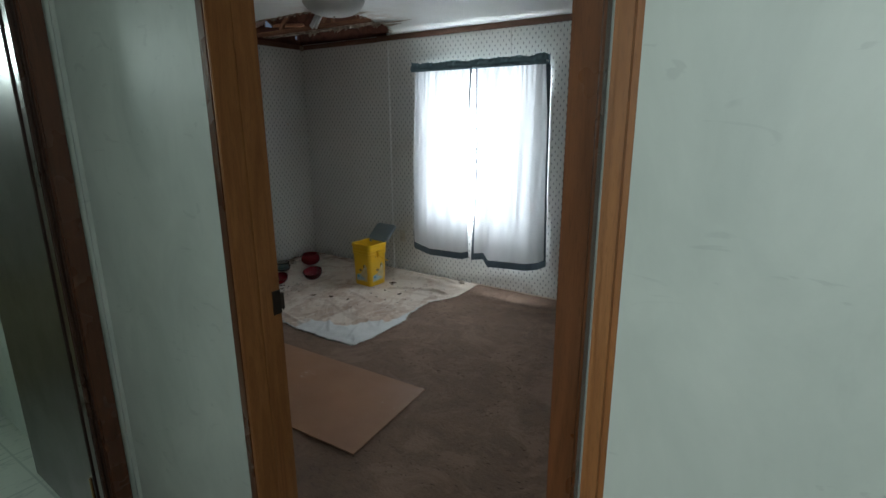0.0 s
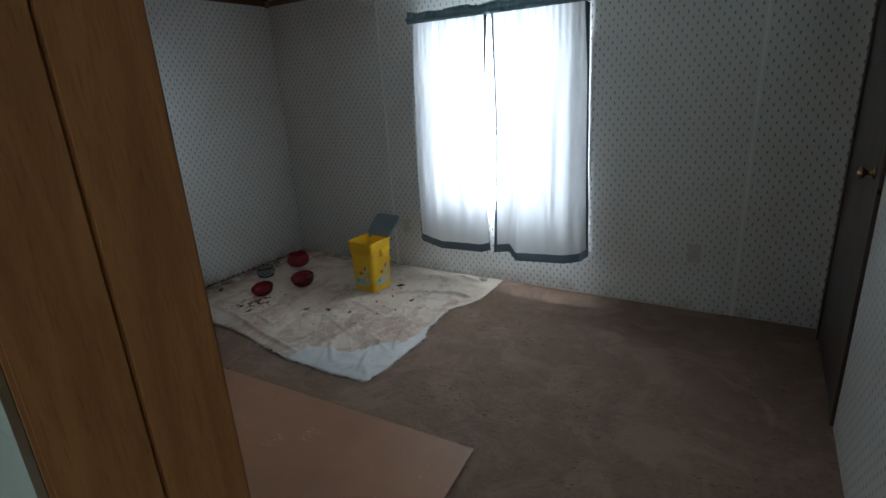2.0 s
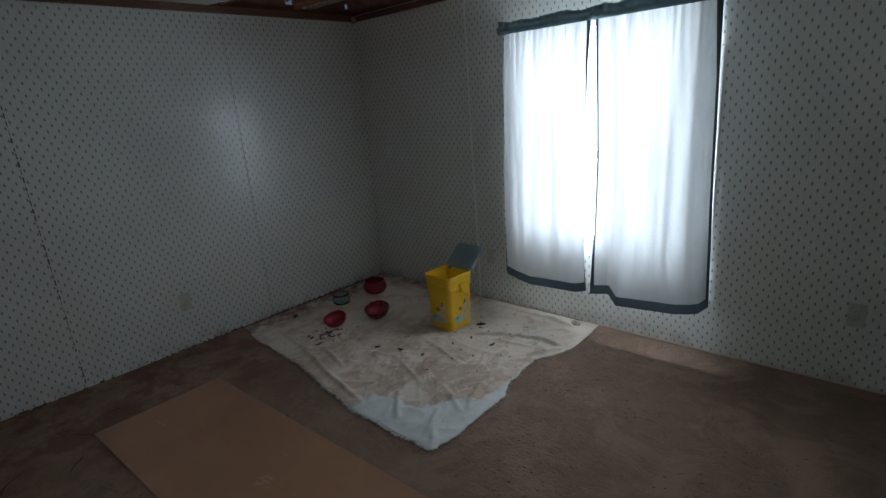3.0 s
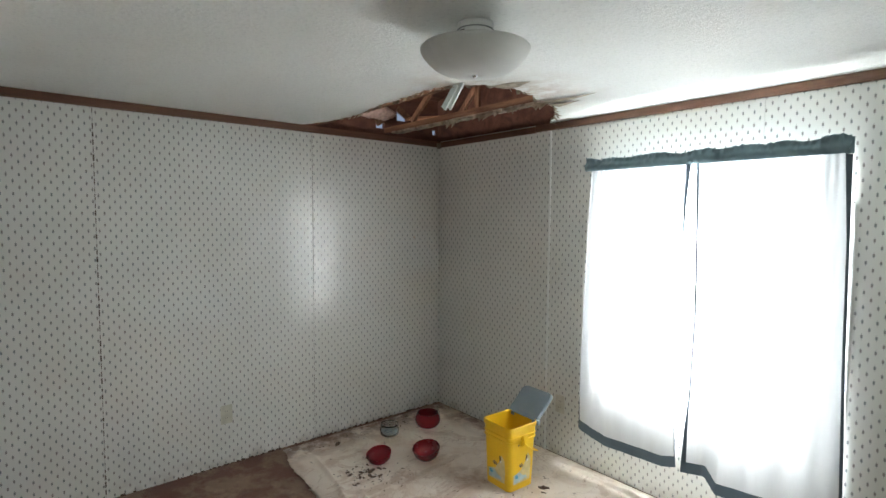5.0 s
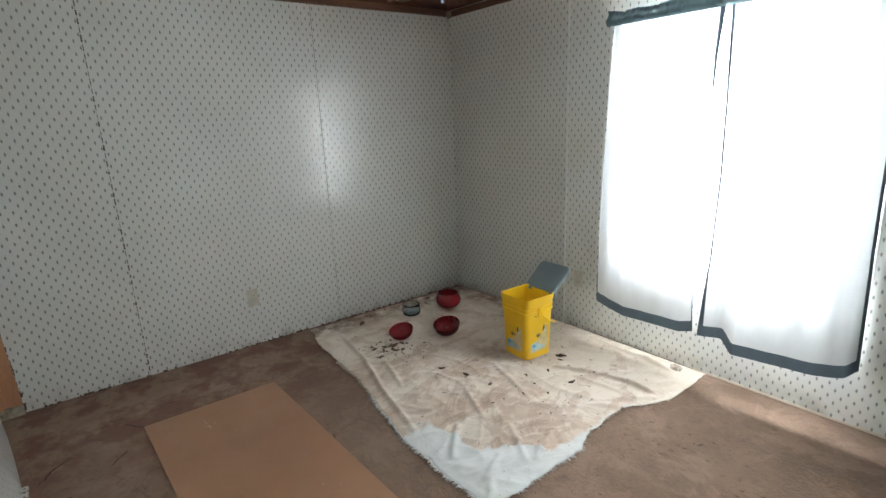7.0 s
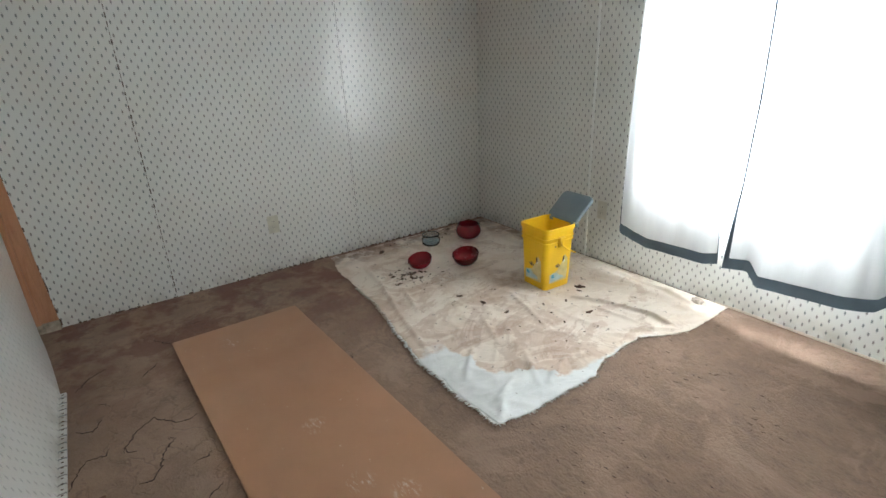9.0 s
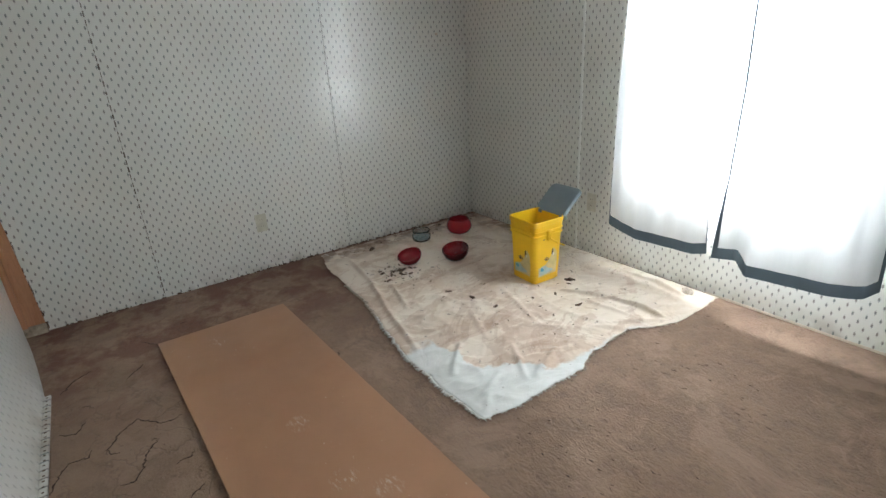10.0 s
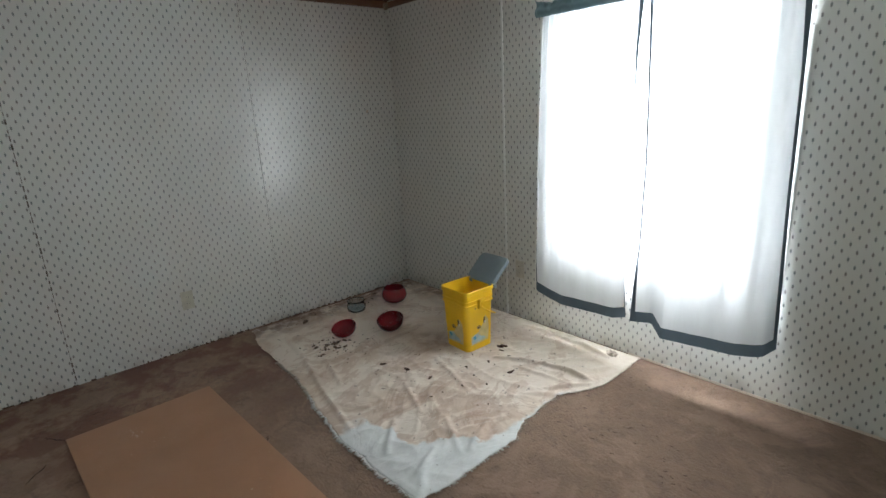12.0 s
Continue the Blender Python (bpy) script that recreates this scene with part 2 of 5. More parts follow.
def make_carpet():
    m = Mat("brown_plush_carpet", rough=0.95)
    big = m.step(m.noise(1.7, 6.0, 0.6), 0.32, 0.70)
    mid = m.step(m.noise(7.5, 5.0, 0.62, warp=0.6), 0.35, 0.68)
    pile = m.noise(210.0, 3.0, 0.7)
    tuft = m.noise(38.0, 6.0, 0.72)
    c = m.mix(big, (0.325, 0.210, 0.138), (0.210, 0.128, 0.080))
    c = m.mix(m.math("MULTIPLY", mid, 0.6), c, (0.150, 0.092, 0.064))
    c = m.mix(m.step(pile, 0.30, 0.75, 0.0, 0.55), c, (0.335, 0.225, 0.165))
    xyz = m.node("SeparateXYZ", Vector=m.where)
    # short tufts pressed in all directions
    fleck = m.noise(26.0, 3.0, 0.6, m.scaled((1.0, 2.4, 1.0), turn=(0, 0, 0.5)), 1.6)
    # flecked side of the carpet, also tinted darker to paint its dimmer light
    flecked_dim = m.math("MAXIMUM", m.step(xyz.outputs["X"], -2.9, -2.3), m.math("MULTIPLY", m.step(xyz.outputs["X"], -4.0, -3.2), m.step(xyz.outputs["Y"], 2.2, 2.5)))
    c = m.mix(m.math("MULTIPLY", flecked_dim, m.step(fleck, 0.55, 0.68, 0.22, 0.58)), c, (0.105, 0.062, 0.043))
    c = m.mix(m.step(fleck, 0.42, 0.30, 0.0, 0.25), c, (0.36, 0.25, 0.18))
    worn = m.step(m.noise(3.4, 7.0, 0.68, m.scaled((1, 1, 1), (6, 1, 3)), 0.8), 0.50, 0.60)
    c = m.mix(m.math("MULTIPLY", worn, 0.65), c, (0.335, 0.222, 0.158))
    # water stains near the wet corner and along the west wall
    wet = m.math("MULTIPLY", m.step(xyz.outputs["X"], -3.0, -3.9), m.step(m.noise(4.6, 6.0, 0.68), 0.44, 0.56))
    c = m.mix(m.math("MULTIPLY", wet, 0.8), c, (0.155, 0.058, 0.036))
    # matted pile broken into short creases
    warp = m.node("VectorMath", operation="ADD")
    m.put(warp.inputs[0], m.where)
    wob = m.node("TexNoise", Vector=m.where, Scale=6.0, Detail=4.0)
    sc = m.node("VectorMath", operation="SCALE")
    m.put(sc.inputs[0], wob.outputs[1])
    sc.inputs[3].default_value = 0.42
    m.put(warp.inputs[1], sc.outputs[0])
    cells = m.node("TexVoronoi", feature="DISTANCE_TO_EDGE", Vector=warp.outputs[0], Scale=3.9)
    line = m.step(cells.outputs[0], 0.006, 0.026, 1.0, 0.0)
    near = m.math("MULTIPLY", m.step(xyz.outputs["X"], -1.9, -2.5), m.step(xyz.outputs["Y"], 2.9, 2.4))
    keep = m.math("MULTIPLY", near, m.step(m.noise(3.6, 3.0, 0.5, m.scaled((1, 1, 1), (9, 4, 2))), 0.42, 0.50))
    crease = m.math("MULTIPLY", line, keep)
    fine = m.node("TexVoronoi", feature="DISTANCE_TO_EDGE", Vector=warp.outputs[0], Scale=22.0)
    fine_line = m.math("MULTIPLY", m.step(fine.outputs[0], 0.012, 0.05, 1.0, 0.0), m.step(m.noise(9.0, 2.0, 0.5, m.scaled((1, 1.8, 1), (2, 7, 2))), 0.57, 0.63))
    crease = m.math("MAXIMUM", m.math("MULTIPLY", crease, 0.30), m.math("MULTIPLY", fine_line, 0.30))
    m.base(m.mix(crease, c, (0.068, 0.038, 0.028)))
    h = m.math("ADD", m.math("MULTIPLY", pile, 0.5), m.math("MULTIPLY", tuft, 1.1))
    h = m.math("ADD", h, m.math("MULTIPLY", mid, -0.8))
    h = m.math("ADD", h, m.math("MULTIPLY", m.math("MULTIPLY", m.step(fleck, 0.35, 0.68), m.math("ADD", 0.25, m.math("MULTIPLY", flecked_dim, 0.75))), -1.0))
    m.bump(m.math("SUBTRACT", h, m.math("MULTIPLY", crease, 2.0)), 0.42, 0.009)
    m.bsdf.inputs["Sheen Weight"].default_value = 0.05
    return m.mat


def make_cloth():
    m = Mat("stained_canvas", rough=0.9)
    xyz = m.node("SeparateXYZ", Vector=m.where)
    # the clean white end of the canvas lies toward the room
    wander = m.math("MULTIPLY", m.math("SUBTRACT", m.noise(6.5, 5.0, 0.65), 0.5), 0.30)
    slope = m.math("MAXIMUM", m.math("ADD", xyz.outputs["X"], 2.60), 0.0)
    south = m.math("ADD", m.math("SUBTRACT", m.math("SUBTRACT", xyz.outputs["Y"], 2.72), slope), wander)
    clean = m.math("MULTIPLY", m.step(south, 0.012, -0.012), m.step(m.math("ADD", xyz.outputs["X"], wander), -2.87, -2.82))
    rim = m.math("MULTIPLY", m.step(m.math("ADD", xyz.outputs["X"], m.math("MULTIPLY", wander, 0.4)), -2.335, -2.315), m.step(xyz.outputs["Y"], 3.6, 3.45))
    clean = m.math("MAXIMUM", clean, rim)
    stain = m.step(m.noise(3.4, 6.0, 0.62, warp=0.5), 0.46, 0.66)
    beige = m.mix(stain, (0.78, 0.68, 0.58), (0.66, 0.52, 0.41))
    # brown washes that dried with crisp edges, mostly near the clean end
    low = m.math("MULTIPLY", m.step(xyz.outputs["Y"], 3.55, 3.05), m.step(xyz.outputs["X"], -3.75, -3.1))
    wash = m.math("ADD", m.noise(4.2, 7.0, 0.68, m.scaled((1.3, 0.8, 1), (7, 3, 2)), 0.9), m.math("MULTIPLY", low, 0.10))
    beige = m.mix(m.math("MULTIPLY", m.step(wash, 0.565, 0.60), 0.45), beige, (0.50, 0.335, 0.24))
    beige = m.mix(m.math("MULTIPLY", m.step(wash, 0.67, 0.70), 0.35), beige, (0.40, 0.25, 0.17))
    px, py = m.math("SUBTRACT", xyz.outputs["X"], -3.22), m.math("SUBTRACT", xyz.outputs["Y"], 3.46)
    patch = m.math("ADD", m.math("MULTIPLY", px, px), m.math("MULTIPLY", m.math("MULTIPLY", py, py), 2.0))
    patch = m.math("MULTIPLY", m.step(patch, 0.035, 0.004), m.step(m.noise(12.0, 5.0, 0.65), 0.40, 0.58))
    beige = m.mix(m.math("MULTIPLY", patch, 0.6), beige, (0.42, 0.27, 0.18))
    ring = m.step(m.noise(1.9, 5.0, 0.6, m.scaled((1, 1, 1), (4, 8, 0)), 1.0), 0.58, 0.60)
    beige = m.mix(m.math("MULTIPLY", ring, 0.28), beige, (0.34, 0.20, 0.13))
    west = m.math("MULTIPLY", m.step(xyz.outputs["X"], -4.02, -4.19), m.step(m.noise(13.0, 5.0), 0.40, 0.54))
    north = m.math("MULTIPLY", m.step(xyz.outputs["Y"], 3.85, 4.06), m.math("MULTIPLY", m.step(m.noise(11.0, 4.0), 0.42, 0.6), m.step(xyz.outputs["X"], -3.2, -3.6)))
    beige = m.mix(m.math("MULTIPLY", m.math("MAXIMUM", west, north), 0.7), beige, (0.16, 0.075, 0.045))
    white = m.mix(m.step(m.noise(9.0, 4.0), 0.45, 0.7), (0.78, 0.785, 0.765), (0.69, 0.70, 0.68))
    specks = m.step(m.noise(34.0, 2.0, 0.4), 0.71, 0.74)
    c = m.mix(clean, beige, white)
    # brown lines where wet folds dried
    fold = m.math("ABSOLUTE", m.math("SUBTRACT", m.noise(3.1, 5.0, 0.6, m.scaled((1.5, 0.8, 1), (2, 6, 1), (0, 0, 0.6)), 1.2), 0.5))
    crease = m.step(fold, 0.0, 0.014, 1.0, 0.0)
    c = m.mix(m.math("MULTIPLY", crease, m.math("MULTIPLY", m.math("SUBTRACT", 1.0, clean), m.step(m.noise(5.0, 2.0), 0.42, 0.6, 0.0, 0.42))), c, (0.36, 0.22, 0.15))
    m.base(m.mix(m.math("MULTIPLY", specks, 0.6), c, (0.14, 0.08, 0.06)))
    weave = m.noise(600.0, 1.0)
    wr = m.noise(7.0, 4.0, 0.6, m.scaled((1.7, 0.8, 1), turn=(0, 0, 0.7)), 0.8)
    m.bump(m.math("ADD", m.math("MULTIPLY", weave, 0.12), m.math("SUBTRACT", m.math("MULTIPLY", wr, 3.2), m.math("MULTIPLY", m.step(fold, 0.0, 0.05, 1.0, 0.0), 0.55))), 0.20, 0.008)
    return m.mat


def make_ceiling():
    m = Mat("textured_ceiling_board", rough=0.9)
    xyz = m.node("SeparateXYZ", Vector=m.where)
    dx = m.math("SUBTRACT", xyz.outputs["X"], -2.85)
    dy = m.math("SUBTRACT", xyz.outputs["Y"], 3.3)
    d = m.math("SQRT", m.math("ADD", m.math("MULTIPLY", dx, dx), m.math("MULTIPLY", m.math("MULTIPLY", dy, dy), 0.6)))
    near = m.step(m.math("ADD", d, m.math("MULTIPLY", m.noise(5.0, 5.0, 0.65), 0.5)), 0.72, 0.36)
    c = m.mix(m.math("MULTIPLY", near, m.step(m.noise(10.0, 6.0, 0.7), 0.40, 0.60, 0.05, 0.85)), (0.81, 0.82, 0.79), (0.46, 0.34, 0.24))
    c = m.mix(m.math("MULTIPLY", m.step(m.noise(1.1, 4.0), 0.52, 0.72), 0.18), c, (0.52, 0.50, 0.42))
    stipple = m.noise(75.0, 4.0, 0.65)
    c = m.mix(m.step(stipple, 0.52, 0.70, 0.0, 0.30), c, (0.50, 0.52, 0.50))
    m.base(c).bump(stipple, 0.8, 0.005)
    return m.mat


def make_curtain(name, colour, thin, streaks=0.0):
    """Cloth that lets part of the daylight through."""
    m = Mat(name, colour, 0.85)
    m.bsdf.inputs["Specular IOR Level"].default_value = 0.1
    weave = m.noise(500.0, 1.0)
    cloud = m.step(m.noise(6.0, 4.0, 0.6, m.scaled((2.2, 1, 0.5))), 0.35, 0.7)
    c = m.mix(m.math("MULTIPLY", cloud, 0.4), colour, tuple(0.8 * x for x in colour))
    m.base(c).bump(weave, 0.1, 0.001)
    through_ = m.node("BsdfTranslucent", Color=c)
    out = m.tree.nodes["Material Output"]
    if streaks:
        # vertical streaks pass less light, painting in the shade of folds
        fold_shade = m.step(m.noise(1.0, 3.0, 0.55, m.scaled((17.0, 1.0, 0.55)), 0.3), 0.36, 0.62)
        # less light let through toward both outer ends, painting their shade
        x = m.node("SeparateXYZ", Vector=m.where).outputs["X"]
        ends = m.math("MINIMUM", m.step(x, -2.86, -2.74, 0.5, 1.0), m.step(x, -1.64, -1.76, 0.5, 1.0))
        thin = m.math("MULTIPLY", thin, ends)
        thin = m.math("MULTIPLY", m.math("ADD", 1.0 - streaks, m.math("MULTIPLY", fold_shade, streaks)), thin)
    mixed = m.node("MixShader", Fac=thin)
    m.tree.links.new(m.bsdf.outputs[0], mixed.inputs[1])
    m.tree.links.new(through_.outputs[0], mixed.inputs[2])
    m.tree.links.new(mixed.outputs[0], out.inputs[0])
    return m.mat


def make_glass(name, colour=(1, 1, 1), rough=0.0):
    m = Mat(name, colour, rough)
    m.bsdf.inputs["Transmission Weight"].default_value = 1.0
    m.bsdf.inputs["IOR"].default_value = 1.45
    return m.mat


def make_hardboard():
    m = Mat("brown_hardboard", rough=0.55)
    c = m.mix(m.step(m.noise(2.0, 5.0), 0.35, 0.7), (0.42, 0.222, 0.125), (0.345, 0.178, 0.10))
    scuff = m.step(m.noise(11.0, 4.0, 0.6, m.scaled((1.5, 0.5, 1), turn=(0, 0, 0.9)), 1.0), 0.72, 0.80)
    c = m.mix(m.math("MULTIPLY", scuff, 0.6), c, (0.62, 0.48, 0.36))
    fleck = m.step(m.noise(60.0, 1.0), 0.78, 0.80)
    c = m.mix(m.math("MULTIPLY", fleck, 0.5), c, (0.66, 0.55, 0.44))
    xyz = m.node("SeparateXYZ", Vector=m.where)
    marks = 0.0
    for x, y in ((-3.525, 1.90), (-2.69, 2.01), (-2.335, 2.03), (-2.217, 2.13)):
        dx, dy = m.math("SUBTRACT", xyz.outputs["X"], x), m.math("SUBTRACT", xyz.outputs["Y"], y)
        near = m.step(m.math("ADD", m.math("MULTIPLY", dx, dx), m.math("MULTIPLY", dy, dy)), 0.0030, 0.0006)
        marks = m.math("MAXIMUM", marks, near)
    rub = m.step(m.noise(30.0, 4.0, 0.7, m.scaled((1.0, 3.5, 1), turn=(0, 0, 0.8))), 0.54, 0.62)
    c = m.mix(m.math("MULTIPLY", m.math("MULTIPLY", marks, rub), 0.45), c, (0.68, 0.60, 0.52))
    m.base(c).rough(m.step(m.noise(5.0, 4.0), 0.3, 0.7, 0.42, 0.62)).bump(m.noise(180.0, 2.0), 0.1, 0.001)
    return m.mat


def make_vinyl():
    m = Mat("bathroom_sheet_vinyl", rough=0.3)
    xyz = m.node("SeparateXYZ", Vector=m.where)
    gx = m.math("ABSOLUTE", m.math("SUBTRACT", m.math("FRACT", m.math("DIVIDE", xyz.outputs["X"], 0.305)), 0.5))
    gy = m.math("ABSOLUTE", m.math("SUBTRACT", m.math("FRACT", m.math("DIVIDE", xyz.outputs["Y"], 0.305)), 0.5))
    line = m.step(m.math("MAXIMUM", gx, gy), 0.482, 0.492)
    c = m.mix(m.step(m.noise(9.0, 5.0, 0.6, m.scaled((3.0, 0.8, 1), turn=(0, 0, 0.4)), 1.5), 0.56, 0.68), (0.58, 0.62, 0.56), (0.40, 0.45, 0.41))
    dash = m.step(m.noise(24.0, 3.0, 0.5, m.scaled((1.0, 0.3, 1)), 1.0), 0.66, 0.70)
    c = m.mix(m.math("MULTIPLY", dash, 0.5), c, (0.22, 0.27, 0.25))
    m.base(m.mix(m.math("MULTIPLY", line, 0.6), c, (0.30, 0.36, 0.33))).bump(line, 0.2, 0.001)
    return m.mat


CARPET, CLOTH, CEILING = make_carpet(), make_cloth(), make_ceiling()
SHEER = make_curtain("white_lined_curtain", (0.80, 0.82, 0.84), CLOTH_THIN, 0.45)
BAND = make_curtain("grey_teal_band", (0.115, 0.150, 0.180), 0.14)
RUFFLE = make_curtain("grey_teal_ruffle", (0.165, 0.235, 0.255), 0.12)
GLASS, JAR_GLASS = make_glass("window_glass"), make_glass("jar_glass", (0.86, 0.93, 0.95), 0.04)
LAMP_GLASS = make_curtain("white_lamp_glass", (0.78, 0.78, 0.75), 0.30)
HARDBOARD, VINYL = make_hardboard(), make_vinyl()
CLEAN_CANVAS = plain("clean_canvas", (0.78, 0.77, 0.73), 0.9, vary=0.06)
CANVAS = plain("plain_canvas", (0.66, 0.56, 0.46), 0.9, vary=0.1)
DEBRIS = plain("dark_debris", (0.135, 0.080, 0.050), 0.9, vary=0.25, scale=60.0)
DENT_SHADE = plain("dent_shade", (0.135, 0.082, 0.057), 0.95, vary=0.25, scale=40.0)
CREASE = plain("dark_crease", (0.060, 0.032, 0.022), 0.95, vary=0.25, scale=40.0)
JOINT = plain("grey_joint_filler", (0.20, 0.17, 0.15), 0.9, vary=0.3, scale=60.0)
TORN = plain("torn_board_paper", (0.50, 0.42, 0.32), 0.9, vary=0.3, scale=25.0)
INSULATION = plain("pink_insulation", (0.70, 0.52, 0.46), 0.95, vary=0.2, scale=40.0)
EARTH = plain("ground_grass", (0.10, 0.12, 0.05), 0.95, vary=0.3, scale=1.0)
SIDING = plain("outside_siding", (0.6, 0.6, 0.57), 0.6)


# ---- building blocks ----
def finish(name, bm, material, parent=None, label="", smooth=False):
    me = bpy.data.meshes.new(name)
    bmesh.ops.recalc_face_normals(bm, faces=bm.faces)
    bm.to_mesh(me)
    bm.free()
    for mat in material if isinstance(material, (list, tuple)) else (material,):
        me.materials.append(mat)
    if smooth:
        for p in me.polygons:
            p.use_smooth = True
    ob = new(name, me)
    ob.parent = parent
    if label:
        tagged(ob, label)
    return ob


part = finish


def thing(name, label, category, place=(0, 0, 0), group="", kind=""):
    ob = new(name)
    ob.empty_display_size = 0.05
    ob.matrix_world = place if isinstance(place, Matrix) else Matrix.Translation(place)
    return tagged(ob, label, category, group, kind)


def structure(ob, label, category):
    return tagged(ob, label, category, kind="structure")


def add_box(bm, lo, hi, bevel=0.0, index=0):
    """One box from corner to corner, with bevelled edges if asked."""
    c = [bm.verts.new((x, y, z)) for z in (lo[2], hi[2]) for y in (lo[1], hi[1]) for x in (lo[0], hi[0])]
    faces = [bm.faces.new([c[i] for i in f]) for f in ((0, 2, 3, 1), (4, 5, 7, 6), (0, 1, 5, 4), (2, 6, 7, 3), (0, 4, 6, 2), (1, 3, 7, 5))]
    for f in faces:
        f.material_index = index
    if bevel:
        edges = list({e for f in faces for e in f.edges})
        r = bmesh.ops.bevel(bm, geom=edges, offset=bevel, segments=2, affect="EDGES")
        for f in r["faces"]:
            f.material_index = index
    return bm


def box(lo, hi, bevel=0.0):
    return add_box(bmesh.new(), lo, hi, bevel)


def lathe(profile, segments=28, centre=(0, 0, 0), close=False):
    """A turned shape from (radius, height) pairs."""
    bm = bmesh.new()
    rings = []
    for r, z in profile:
        if r < 1e-5:
            rings.append([bm.verts.new((centre[0], centre[1], centre[2] + z))])
        else:
            rings.append([bm.verts.new((centre[0] + r * math.cos(a), centre[1] + r * math.sin(a), centre[2] + z)) for a in (2 * math.pi * i / segments for i in range(segments))])
    pairs = list(zip(rings, rings[1:])) + ([(rings[-1], rings[0])] if close else [])
    for a, b in pairs:
        for i in range(segments):
            j = (i + 1) % segments
            loop = [a[i % len(a)], a[j % len(a)], b[j % len(b)], b[i % len(b)]]
            loop = list(dict.fromkeys(loop))
            if len(loop) > 2:
                bm.faces.new(loop)
    return bm


def tube(bm, points, radius, sides=8):
    """A round bar along the points."""
    rings = []
    pts = [Vector(p) for p in points]
    for i, p in enumerate(pts):
        along = (pts[min(i + 1, len(pts) - 1)] - pts[max(i - 1, 0)]).normalized()
        side = along.cross(Vector((0, 0, 1)) if abs(along.z) < 0.9 else Vector((1, 0, 0))).normalized()
        up = side.cross(along)
        rings.append([bm.verts.new(p + radius * (math.cos(a) * side + math.sin(a) * up)) for a in (2 * math.pi * k / sides for k in range(sides))])
    for a, b in zip(rings, rings[1:]):
        for k in range(sides):
            bm.faces.new((a[k], a[(k + 1) % sides], b[(k + 1) % sides], b[k]))
    bm.faces.new(rings[0][::-1])
    bm.faces.new(rings[-1])
    return bm


def bar(bm, a, b, wide, thick, normal=(0, 1, 0)):
    """A straight timber from a to b; thick is measured along normal."""
    a, b, n = Vector(a), Vector(b), Vector(normal).normalized()
    side = (b - a).cross(n).normalized() * wide / 2
    n = n * thick / 2
    v = [bm.verts.new(p + s * side + q * n) for p in (a, b) for s in (-1, 1) for q in (-1, 1)]
    for f in ((0, 1, 3, 2), (4, 6, 7, 5), (0, 4, 5, 1), (2, 3, 7, 6), (0, 2, 6, 4), (1, 5, 7, 3)):
        bm.faces.new([v[i] for i in f])
    return bm


def sheet(nx, ny, where, thickness=0.0):
    """A grid sheet; where(u, v) gives each point. With a thickness it gets a second face and closed rims."""
    bm = bmesh.new()
    top = [[bm.verts.new(where(i / nx, j / ny)) for i in range(nx + 1)] for j in range(ny + 1)]
    for j in range(ny):
        for i in range(nx):
            bm.faces.new((top[j][i], top[j][i + 1], top[j + 1][i + 1], top[j + 1][i]))
    if thickness:
        bm.normal_update()
        low = [[bm.verts.new(v.co - v.normal * thickness) for v in row] for row in top]
        for j in range(ny):
            for i in range(nx):
                bm.faces.new((low[j][i], low[j + 1][i], low[j + 1][i + 1], low[j][i + 1]))
        for i in range(nx):
            bm.faces.new((top[0][i], low[0][i], low[0][i + 1], top[0][i + 1]))
            bm.faces.new((top[ny][i], top[ny][i + 1], low[ny][i + 1], low[ny][i]))
        for j in range(ny):
            bm.faces.new((top[j][0], top[j + 1][0], low[j + 1][0], low[j][0]))
            bm.faces.new((top[j][nx], low[j][nx], low[j + 1][nx], top[j + 1][nx]))
    return bm


def wob(x, y=0.0, z=0.0, scale=1.0):
    return noise.noise((x * scale, y * scale, z * scale))


# ---- the plan, in metres ----
WEST, NORTH, EAST = -4.30, 4.10, -0.335       # bedroom wall faces
SOUTH, HALL_N = 1.10, 1.005                  # the two faces of the partition with the bedroom door
DOOR_W, DOOR_E = -1.005, -0.307                # bedroom doorway
HEAD, TOP = 2.03, 2.13                       # door head, ceiling
CORNER, STEP_X, STEP_Y = -1.75, -0.195, 0.86  # hall corner at the bathroom, and the step in the hall wall
WIN = (-2.745, -1.750, 0.54, 1.815)


